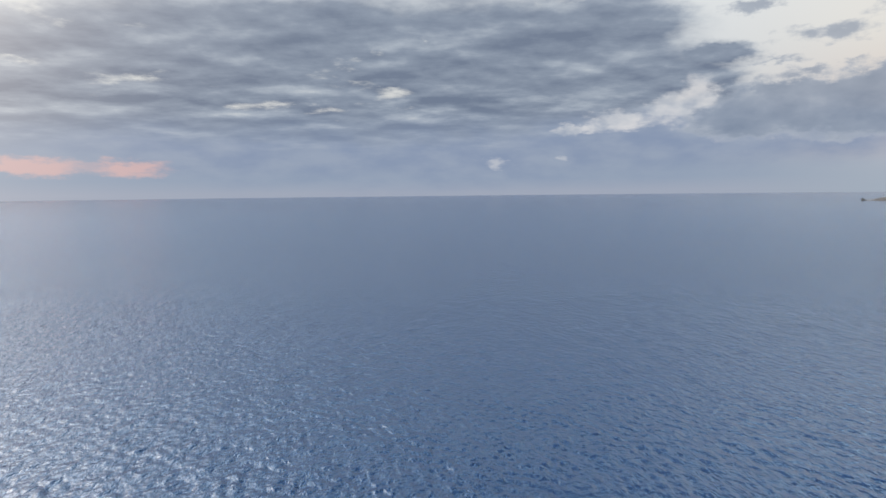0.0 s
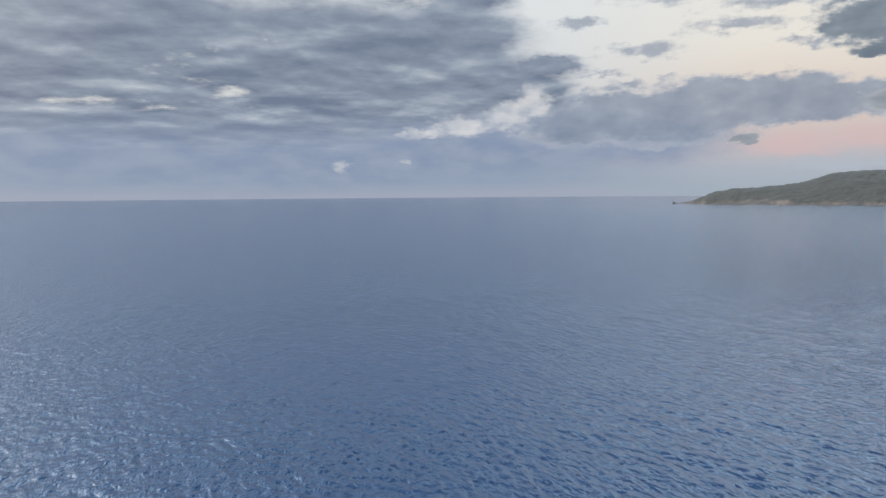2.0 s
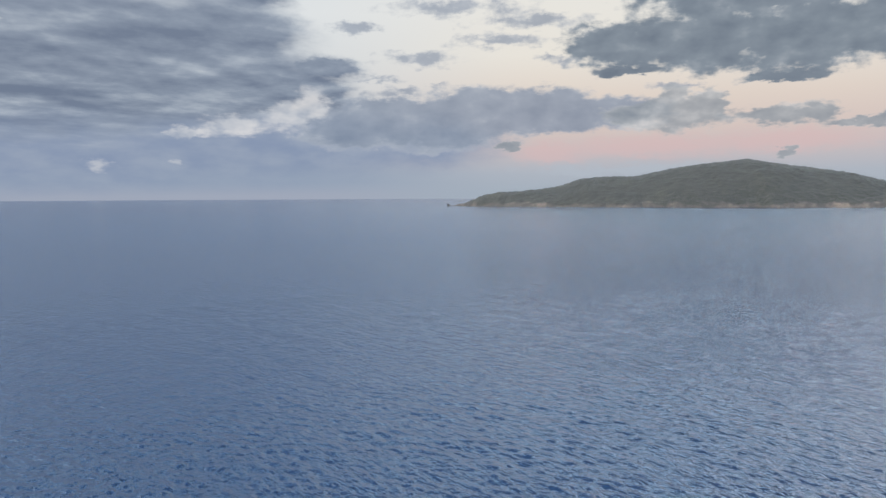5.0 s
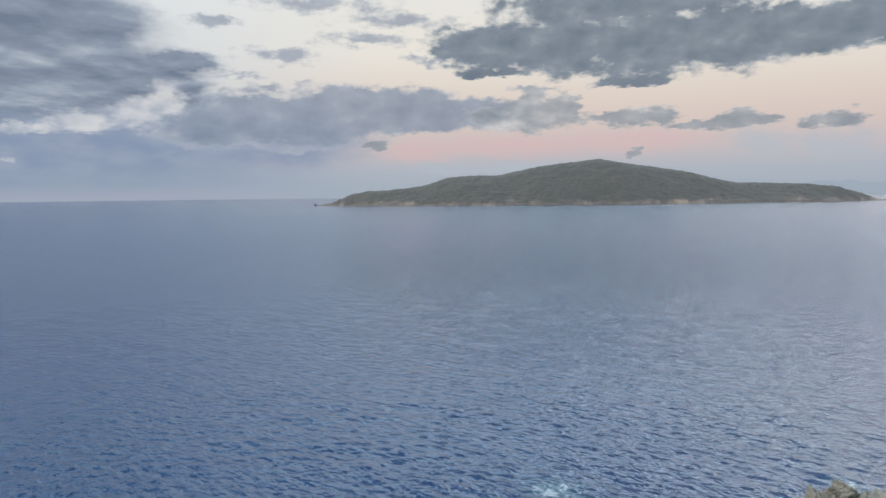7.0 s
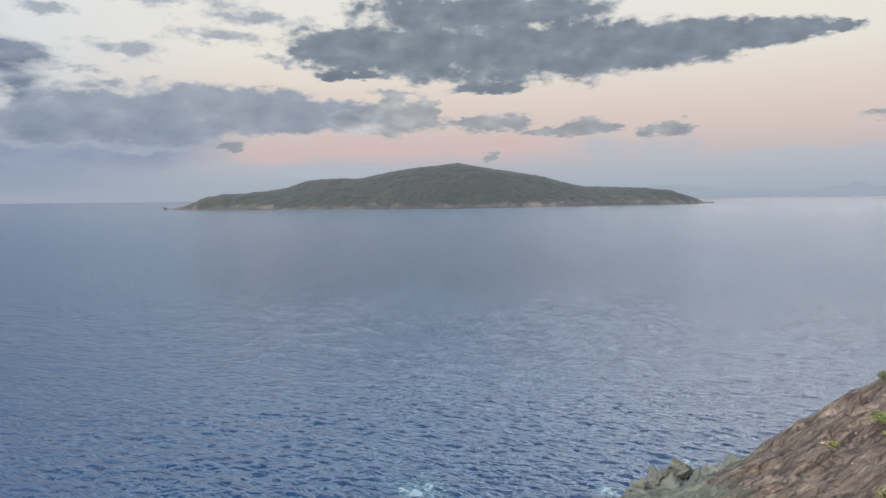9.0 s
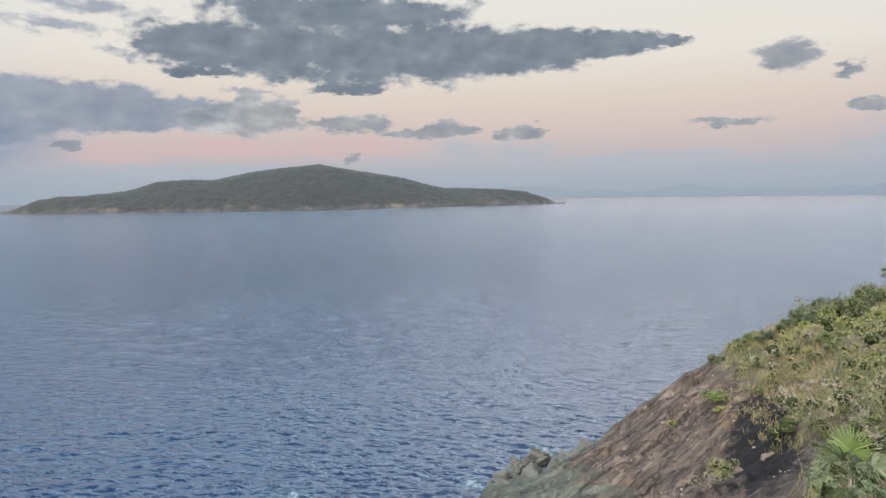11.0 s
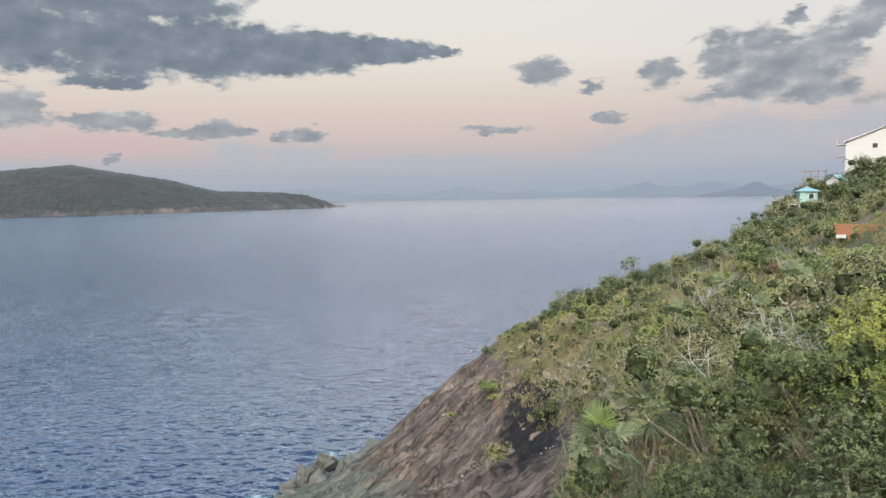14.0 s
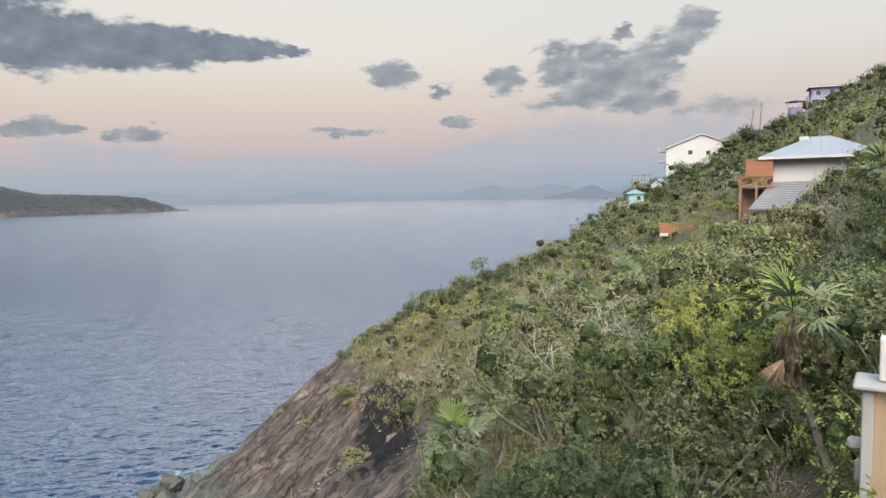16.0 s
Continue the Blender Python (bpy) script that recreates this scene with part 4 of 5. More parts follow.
DEAD = [fan_mesh("dead_frond", 40 + i, PALM_DRY, (14, 20, 28)[i], 0.6, 0.4, (0.3, 0.1, 0.5)[i], (11, 14, 18)[i]) for i in range(3)]


def palm(base, top, size, seed, green, dead, fresh=0, label="fan palm with a skirt of dried brown fronds"):
    r = np.random.default_rng(seed)
    base, top = Vector(base), Vector(top)
    thing = new("fan_palm")
    thing.matrix_basis = Matrix.Translation(base)
    rise = top - base
    bend = Vector((r.normal() * 0.08, r.normal() * 0.08, 0)) * rise.length
    path = [tuple(rise * t + bend * math.sin(math.pi * t)) for t in np.linspace(-0.05, 1, 7)]
    under("trunk", mesh_of("trunk", *tube(path, np.linspace(0.068, 0.05, 7) * max(0.8, size), 8), PALM_TRUNK), thing, "slender grey trunk")
    for i in range(green):
        yaw, lift = i * 137.5 + r.uniform(-15, 15), 60 - 88 * (i / max(green - 1, 1)) ** 0.65 + r.uniform(-8, 8)
        me = FANS[2] if i < fresh else FANS[int(r.integers(2))]
        m = Matrix.Translation(rise) @ Euler((r.uniform(-0.4, 0.4), -radians(lift), radians(yaw)), "XYZ").to_matrix().to_4x4() @ Matrix.Scale(size * r.uniform(0.85, 1.1), 4)
        under("frond", me, thing, m=m)
    for i in range(dead):
        yaw, lift = i * 137.5 + 60 + r.uniform(-30, 30), -48 - 40 * r.uniform()
        m = Matrix.Translation(rise - Vector((0, 0, 0.06 * i * size * r.uniform(0.3, 1)))) @ Euler((r.uniform(-0.9, 0.9), -radians(lift), radians(yaw)), "XYZ").to_matrix().to_4x4() @ Matrix.Scale(size * r.uniform(0.55, 1.1), 4)
        under("dead_frond", DEAD[i % 3], thing, "dry brown hanging frond", m)
    return tagged(thing, label, "palm", "fan palms on the slope")


def plant_palms():
    for i, (az, el, d, size, green, dead, fresh, tall) in enumerate(PALM_ROWS):
        x, y = d * math.sin(radians(az)), d * math.cos(radians(az))
        top = 28 + d * math.tan(radians(el)) / 1.0
        ground = surface(x, y)
        top = max(top, ground + 1.7)
        palm((x, y, ground), (x, y, top), size, 60 + i, green, dead, fresh, "tall thin fan palm on the brow" if tall else "fan palm with a skirt of dried brown fronds")
    # the near palm leans out from its foot
    x0, y0, z0 = on_slope(126.0, 12.6)
    x1, y1 = 12.2 * math.sin(radians(123.3)), 12.2 * math.cos(radians(123.3))
    palm((x0, y0, z0), (x1, y1, 28 + 12.2 * math.tan(radians(-8.9))), 1.0, 90, 8, 12, 1, "leaning fan palm with fresh green crown and brown skirt")


def bare_meshes(seed, height, spread):
    r = np.random.default_rng(seed)
    out = []

    def grow(p, d, length, thick, level):
        pts = [p]
        for _ in range(3):
            d = unit(d + r.normal(size=3) * 0.22 + (0, 0, 0.06))
            pts.append(pts[-1] + d * length / 3)
        out.append(tube(pts, np.linspace(thick, thick * 0.55, 4), 4))
        if level:
            for _ in range(int(r.integers(2, 4))):
                at = pts[int(r.integers(1, 4))]
                grow(at, unit(d + r.normal(size=3) * spread), length * r.uniform(0.55, 0.8), thick * 0.55, level - 1)

    for _ in range(4):
        grow(np.array((0.0, 0.0, -0.2)), unit(np.array((r.normal() * 0.45, r.normal() * 0.45, 1.0))), height * 0.5, 0.03 * height / 2, 3)
    return mesh_of("bare_shrub", *joined(out), DEADWOOD)


def plant_bare():
    kinds = [bare_meshes(70 + i, 2.2, 0.55) for i in range(4)]
    r = np.random.default_rng(4)
    rows = [(111.5, 25.0, 1.0), (107.2, 22.0, 0.95), (105.4, 21.0, 0.8), (113.0, 27.0, 1.1), (112.4, 24.0, 0.8), (126.4, 30.0, 0.6), (127.4, 26.0, 0.8), (111.6, 60.0, 1.1), (119.0, 60.0, 0.9), (112.4, 66.0, 1.0),
            (103.0, 48.0, 1.0), (112.5, 40.0, 1.0), (108.5, 37.0, 1.0), (101.2, 36.0, 0.9), (107.0, 58.0, 1.2), (110.5, 58.0, 1.2), (118.5, 28.0, 1.0), (121.0, 24.0, 0.6), (115.5, 34.0, 1.1), (99.5, 60.0, 1.0), (104.5, 72.0, 1.3),
            (123.6, 13.4, 1.0), (124.4, 14.6, 1.1), (109.6, 21.0, 0.9), (110.8, 23.0, 1.1), (122.4, 12.4, 0.8), (113.2, 11.4, 0.8)]
    for az, d, s in rows:
        x, y, z = on_slope(az, d)
        ob = new("bare_shrub", kinds[int(r.integers(4))])
        ob.matrix_basis = pose(x, y, z, r.uniform(-10, 10), r.uniform(-10, 10), r.uniform(0, 360)) @ Matrix.Scale((1.35 if d > 16 else 0.8) * s * r.uniform(0.85, 1.15), 4)
        tagged(ob, "bare grey twiggy shrub on the slope", "dead shrub", "bare shrubs on the slope")


def scrub_stuff():
    """The far scrub, too many bushes to count."""
    mats = [m for _, m, _ in SPECIES] + [LEAF_HAZED, CROWN_SHADE]
    r = np.random.default_rng(77)
    pieces, slots = [], []
    twigs = []

    def thin(x, y, roll):
        if any((x - a) ** 2 + (y - b) ** 2 < q * q for a, b, q in KEEP_CLEAR):
            return False
        if surface(x, y) < 4:
            return False
        return roll > rocky(x, y) * 1.2

    for x, y in spots(1400, 0.95, 52, 250, 88, 135, 31, thin):
        d = math.hypot(x, y)
        if y < -150 or hill(x, y) < 5:
            continue
        k = species_at(x, y, r.uniform())
        if d > 85 and k != 2:
            k = (5, 5, 2, 3)[int(r.integers(4))]
        low = float(np.interp(d + 3 * y, [62, 92], [1.25, 0.6])) if d < 100 else 1.35
        rad = (0.42 + 1.9 * r.uniform() ** 3) * low
        leaves = int(np.interp(d, [52, 110, 230], [330, 190, 110]))
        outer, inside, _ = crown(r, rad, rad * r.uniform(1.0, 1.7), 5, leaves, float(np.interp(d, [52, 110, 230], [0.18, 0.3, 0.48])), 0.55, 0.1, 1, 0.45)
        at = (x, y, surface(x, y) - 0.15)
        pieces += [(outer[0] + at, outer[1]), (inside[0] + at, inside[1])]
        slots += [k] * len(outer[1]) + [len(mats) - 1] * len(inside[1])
    v, f = joined(pieces)
    for x, y in spots(520, 0.9, 18, 120, 93, 132, 37, thin):
        z, tall, leanx, leany = surface(x, y), r.uniform(1.0, 2.6), r.normal() * 0.3, r.normal() * 0.3
        for _ in range(int(r.integers(1, 4))):
            q = np.array((x, y, z - 0.1)) + r.normal(size=3) * (0.12, 0.12, 0)
            e = np.array((leanx, leany, tall)) * r.uniform(0.6, 1.0) + r.normal(size=3) * (0.25, 0.25, 0)
            wide = 0.012 + 0.00035 * math.hypot(x, y)
            twigs.append(tube([q, q + e * 0.5 + r.normal(size=3) * 0.08, q + e], [wide * 1.3, wide, wide * 0.4], 3))
    tagged(new("dry_twig_stand", mesh_of("dry_twig_stand", *joined(twigs), DRYWOOD)), "bleached dry twigs standing in the scrub", "twigs", kind="stuff")
    return tagged(new("scrub", mesh_of("scrub", v, f, mats, smooth=False, slots=slots)), "mixed green and grey coastal scrub", "scrub", kind="stuff")


def grass_stuff():
    """Dry grass and low herbs between the bushes."""
    r = np.random.default_rng(13)
    xs, ys = [], []
    for az, d in zip(r.uniform(88, 128, 26000), np.sqrt(r.uniform(14 ** 2, 105 ** 2, 26000))):
        x, y = d * math.sin(radians(az)), d * math.cos(radians(az))
        if r.uniform() > rocky(x, y) * 1.15 and fbm(x, y, 0.14, 3, 5.0) > (-0.3 if y - 0.3 * x + 20.5 > -10 else 0.12):
            xs.append(x), ys.append(y)
    n = len(xs)
    base = np.array([(x, y, surface(x, y) - 0.05) for x, y in zip(xs, ys)])
    p = np.repeat(base, 5, 0) + r.normal(size=(n * 5, 3)) * (0.14, 0.14, 0)
    way = unit(r.normal(size=(n * 5, 3)) * 0.4 + (0, 0, 1))
    up = unit(r.normal(size=(n * 5, 3)))
    far = np.hypot(p[:, 0], p[:, 1])
    length = r.uniform(0.3, 0.85, n * 5)
    v, f = leaf_quads(p, way, up, length, np.interp(far, [15, 100], [0.02, 0.085]))
    tuft = np.array([fbm(x, y, 0.1, 2, 1.0) for x, y in zip(xs, ys)])
    slot = np.repeat(np.where(tuft + r.normal(size=n) * 0.15 > 0.1, 1, 0), 5)
    return tagged(new("grass", mesh_of("grass", v, f, [STRAW, LEAF_OLIVE], smooth=False, slots=slot.tolist())), "tan dry grass and low herbs", "grass", kind="stuff")


plant_bushes()
plant_trees()
plant_edges()
plant_palms()
plant_bare()
scrub_stuff()
grass_stuff()


# ---- rocks ----
def rock_mesh(seed, mat, sharp=9, fine=4):
    """A jagged boulder about one metre across: a ball cut by planes, roughened."""
    r = np.random.default_rng(seed)
    bm = bmesh.new()
    bmesh.ops.create_icosphere(bm, subdivisions=fine, radius=0.62)
    cuts = [(Vector(unit(r.normal(size=3) * (1, 1, 0.55))), r.uniform(0.2, 0.46)) for _ in range(sharp + 4)]
    for v in bm.verts:
        p = v.co.copy()
        for nrm, d in cuts:
            over = p.dot(nrm) - d
            if over > 0:
                p -= nrm * over * 0.93
        p += p.normalized() * (0.12 * noise.fractal(p * 3 + Vector((seed, 0, 0)), 0.7, 2.1, 5) - 0.12 * abs(noise.noise(Vector((p.x * 2.5, p.y * 2.5, p.z * 6 + seed)))))
        v.co = p
    me = bpy.data.meshes.new("boulder")
    bm.to_mesh(me)
    bm.free()
    me.materials.append(mat)
    return me


GREYS = [rock_mesh(200 + i, GREY_ROCK) for i in range(4)]
BROWNS = [rock_mesh(220 + i, BROWN_ROCK) for i in range(3)]
PALE = [rock_mesh(240, fine=2, mat=plain("pale_stone", (0.2, 0.175, 0.15), 0.9, 0.4, 2.0, 0.05, blotch=(0.1, 0.08, 0.07)))]


def lay_rocks():
    r = np.random.default_rng(6)
    # jagged grey blocks at the waterline of the point
    rows = [(73.1, 69.5, 3.1, 1.1), (72.2, 68.0, 2.6, 0.5), (71.4, 67.0, 2.9, 0.3), (70.2, 65.4, 2.4, 0.1), (69.2, 64.2, 2.0, -0.2), (74.4, 67.5, 4.2, 0.3), (72.8, 65.5, 4.0, -0.1), (71.0, 63.5, 3.4, -0.3),
            (75.8, 69.5, 4.4, 0.5), (75.4, 65.0, 4.4, 0.5), (77.0, 71.5, 3.4, 0.9), (69.6, 61.5, 2.4, -0.4), (67.6, 63.0, 0.8, -0.1), (74.0, 62.5, 3.8, 0.2)]
    rows += [(72.4, 67.0, 1.7, 1.5), (71.7, 66.0, 1.3, 1.3), (73.6, 66.5, 1.6, 1.9), (70.6, 65.0, 1.1, 0.9)]
    for i, (az, d, size, z) in enumerate(rows):
        ob = new("boulder", GREYS[i % 4])
        ob.matrix_basis = pose(d * math.sin(radians(az)), d * math.cos(radians(az)), z - size * 0.12, r.uniform(-25, 25), r.uniform(-25, 25), r.uniform(0, 360)) @ Matrix.Diagonal((size * 1.0, size * r.uniform(0.5, 0.8), size * r.uniform(0.8, 1.1), 1))
        tagged(ob, "jagged grey-green sea rock at the waterline", "rock", "shore rocks")
    # brown ledges and loose pale stones on the rock face
    for az, d in zip(r.uniform(78, 92, 18), r.uniform(50, 78, 18)):
        x, y, z = on_slope(az, d)
        if rocky(x, y) < 0.7:
            continue
        size = r.uniform(1.0, 2.4)
        ob = new("boulder", BROWNS[int(r.integers(3))])
        ob.matrix_basis = pose(x, y, z - size * 0.16, r.uniform(-30, 30), r.uniform(-30, 30), r.uniform(0, 360)) @ Matrix.Diagonal((size, size * 0.8, size * 0.5, 1))
        tagged(ob, "brown weathered ledge of the rock face", "rock", "ledges of the rock face")
    for az, d in zip(r.uniform(79, 96, 60), r.uniform(42, 78, 60)):
        x, y, z = on_slope(az, d)
        size = r.uniform(0.15, 0.45)
        ob = new("stone", PALE[0])
        ob.matrix_basis = pose(x, y, z, r.uniform(-30, 30), r.uniform(-30, 30), r.uniform(0, 360)) @ Matrix.Diagonal((size, size * 0.8, size * 0.6, 1))
        tagged(ob, "small pale stone lying on the rock", "stone", "loose stones on the rock")


lay_rocks()


# ---- buildings ----
WHITE_WALL = plain("white_render", (0.37, 0.365, 0.35), 0.85, 0.2, 0.8, 0.004, blotch=(0.3, 0.29, 0.26))
METAL_ROOF = plain("pale_metal_roof", (0.125, 0.135, 0.146), 0.5, 0.2, 1.2, 0.0, blotch=(0.17, 0.19, 0.21))
# the dark of the gaps between ribs is put into this sheet's colour
GAP_SHEET = plain("dark_gap_sheet", (0.025, 0.026, 0.03), 0.6, 0.3, 1.5, 0.0, blotch=(0.2, 0.2, 0.2))
RED_WOOD = plain("stained_red_wood", (0.22, 0.09, 0.042), 0.75, 0.35, 2.0, 0.003, blotch=(0.14, 0.06, 0.035))
BROWN_WOOD = plain("brown_deck_wood", (0.2, 0.11, 0.075), 0.8, 0.35, 2.0, 0.003, blotch=(0.09, 0.06, 0.045))
PALE_WOOD = plain("weathered_pale_wood", (0.21, 0.15, 0.095), 0.85, 0.55, 4.0, 0.004, blotch=(0.13, 0.085, 0.055), along=(5, 5, 0.5))
GREY_WOOD = plain("weathered_grey_wood", (0.3, 0.295, 0.275), 0.8, 0.3, 5.0, 0.003, blotch=(0.35, 0.33, 0.3))
CAP_WOOD = plain("cap_board_wood", (0.19, 0.19, 0.178), 0.85, 0.4, 6.0, 0.002, blotch=(0.12, 0.115, 0.1))
TEAL_ROOF = plain("teal_roof_paint", (0.09, 0.18, 0.19), 0.6, 0.2, 1.5, 0.0, blotch=(0.08, 0.22, 0.24))
TEAL_WALL = plain("mint_wall_paint", (0.2, 0.32, 0.295), 0.7, 0.15, 1.5, 0.0, blotch=(0.22, 0.36, 0.34))
PURPLE = plain("lilac_wall_paint", (0.19, 0.165, 0.265), 0.75, 0.3, 1.0, 0.0, blotch=(0.15, 0.13, 0.21))
DARK_ROOF = plain("brown_tile_roof", (0.12, 0.1, 0.095), 0.8, 0.3, 1.0, 0.0, blotch=(0.08, 0.06, 0.05))
TRIM = plain("white_trim_paint", (0.36, 0.36, 0.355), 0.6, 0.15, 3.0)
POLE_WOOD = plain("pole_wood", (0.17, 0.14, 0.12), 0.9, 0.3, 3.0, 0.0, blotch=(0.1, 0.08, 0.07))
RIB = plain("pale_rib", (0.15, 0.15, 0.158), 0.55, 0.2, 1.5)
STEEL = plain("galvanised_steel", (0.5, 0.5, 0.5), 0.4, 0.15, 4.0, 0.0, metal=0.8)


def glass_material():
    m, n, b = material("window_glass", 0.05)
    n.feed(b.inputs["Base Color"], n.mix(n.noise(place(n), 1.5, 2.0), (0.02, 0.025, 0.03), (0.035, 0.04, 0.05)))
    return m


GLASS = glass_material()


def box_mesh(name, sx, sy, sz, mat, bevel=0.01):
    """A block with eased edges, standing on its local origin."""
    bm = bmesh.new()
    bmesh.ops.create_cube(bm, size=1.0)
    for v in bm.verts:
        v.co = Vector((v.co.x * sx, v.co.y * sy, (v.co.z + 0.5) * sz))
    if bevel:
        bmesh.ops.bevel(bm, geom=bm.edges[:], offset=min(bevel, 0.3 * min(sx, sy, sz)), segments=1, affect="EDGES")
    me = bpy.data.meshes.new(name)
    bm.to_mesh(me)
    bm.free()
    me.materials.append(mat)
    return me


def block(name, parent, x, y, z, sx, sy, sz, mat, label="", bevel=0.01, rot=(0, 0, 0)):
    return under(name, box_mesh(name, sx, sy, sz, mat, bevel), parent, label, pose(x, y, z, *rot))


def site(name, az, dist, z, turn=0.0):
    """An empty at a bearing and distance: its +x runs to the right along the slope and its +y away from the sea terrace."""
    ob = new(name)
    ob.matrix_basis = pose(dist * math.sin(radians(az)), dist * math.cos(radians(az)), z, 0, 0, -az + turn)
    return ob


def wall_with_openings(name, parent, x0, x1, y, z0, z1, thick, holes, mat, label=""):
    """An upright wall along x with rectangular holes (left, right, bottom, top) that go right through."""
    xs = sorted({x0, x1, *[v for h in holes for v in h[:2]]})
    zs = sorted({z0, z1, *[v for h in holes for v in h[2:]]})
    bm = bmesh.new()
    for a, b in zip(xs, xs[1:]):
        for c, d in zip(zs, zs[1:]):
            if any(h[0] <= a and b <= h[1] and h[2] <= c and d <= h[3] for h in holes):
                continue
            m = Matrix.Translation(((a + b) / 2, y + thick / 2, (c + d) / 2)) @ Matrix.Diagonal((b - a, thick, d - c, 1))
            bmesh.ops.create_cube(bm, size=1.0, matrix=m)
    bmesh.ops.remove_doubles(bm, verts=bm.verts[:], dist=0.0005)
    me = bpy.data.meshes.new(name)
    bm.to_mesh(me)
    bm.free()
    me.materials.append(mat)
    return under(name, me, parent, label)


def hip_roof(name, parent, x0, x1, y0, y1, z, rise, ridge, mat, thick=0.14, label="", ribs=True):
    """A hipped roof of sheets, with a short ridge along x, thick eaves and raised seams."""
    cx, cy, r = (x0 + x1) / 2, (y0 + y1) / 2, ridge / 2
    v = [(x0, y0, z), (x1, y0, z), (x1, y1, z), (x0, y1, z), (cx - r, cy, z + rise), (cx + r, cy, z + rise)]
    v += [(a, b, c - thick) for a, b, c in v[:4]]
    f = [(0, 1, 5, 4), (1, 2, 5), (2, 3, 4, 5), (3, 0, 4), (0, 6, 7, 1), (1, 7, 8, 2), (2, 8, 9, 3), (3, 9, 6, 0), (6, 9, 8, 7)]
    roof = under(name, mesh_of(name, v, f, mat, smooth=False), parent, label)
    if ribs:
        n = int((x1 - x0) / 0.6)
        for i in range(1, n):
            x = x0 + (x1 - x0) * i / n
            t = min(1.0, (x - x0) / max(cx - r - x0, 0.01), (x1 - x) / max(x1 - cx - r, 0.01))
            a, b = np.array((x, y0, z + 0.02)), np.array((x, y0 + (cy - y0) * t, z + rise * t + 0.02))
            under("seam", mesh_of("seam", *tube([a, (a + b) / 2, b], [0.022, 0.022, 0.022], 4), mat), roof)
    return roof


def gable_roof(name, parent, x0, x1, y0, y1, z_left, z_top, z_right, top_x, mat, thick=0.16, label=""):
    """Two slopes that meet in a ridge running away along y."""
    v = [(x0, y0, z_left), (top_x, y0, z_top), (x1, y0, z_right), (x0, y1, z_left), (top_x, y1, z_top), (x1, y1, z_right)]
    v += [(a, b, c - thick) for a, b, c in v]
    f = [(0, 1, 4, 3), (1, 2, 5, 4), (6, 9, 10, 7), (7, 10, 11, 8), (0, 6, 7, 1), (1, 7, 8, 2), (3, 4, 10, 9), (4, 5, 11, 10), (0, 3, 9, 6), (2, 8, 11, 5)]
    return under(name, mesh_of(name, v, f, mat, smooth=False), parent, label)


def window(parent, x, y, z, sx, sz, frame_mat=TRIM):
    win = block("window", parent, x, y, z, sx, 0.05, sz, GLASS, "dark glass window", 0.005)
    t = 0.07
    for dx, dz, w2, h2 in ((0, sz, sx + 2 * t, t), (0, -t, sx + 2 * t, t), (-sx / 2 - t / 2, 0, t, sz), (sx / 2 + t / 2, 0, t, sz)):
        under("frame", box_mesh("frame", w2, 0.09, h2, frame_mat, 0.008), win, m=pose(dx, -0.02, dz))
    return win


def railing(parent, x0, x1, y, z, height, mat, step=0.16, posts=2.0):
    """A rail with posts and balusters along x."""
    rail = block("railing", parent, (x0 + x1) / 2, y, z + height, abs(x1 - x0), 0.09, 0.05, mat)
    n = max(2, int(abs(x1 - x0) / step))
    for i in range(n + 1):
        wide = 0.09 if i % max(1, int(posts / step)) == 0 else 0.035
        under("baluster", box_mesh("baluster", wide, wide, height, mat, 0.0), rail, m=pose(-abs(x1 - x0) / 2 + abs(x1 - x0) * i / n, 0, -height))
    return rail


def slab_mesh(name, a, b, c, d, thick, mat):
    """A sheet with four corners and a thickness."""
    top = [np.asarray(q, float) for q in (a, b, c, d)]
    v = [tuple(q) for q in top] + [tuple(q - (0, 0, thick)) for q in top]
    f = [(3, 2, 1, 0), (4, 5, 6, 7), (0, 1, 5, 4), (1, 2, 6, 5), (2, 3, 7, 6), (3, 0, 4, 7)]
    return mesh_of(name, v, f, mat, smooth=False)


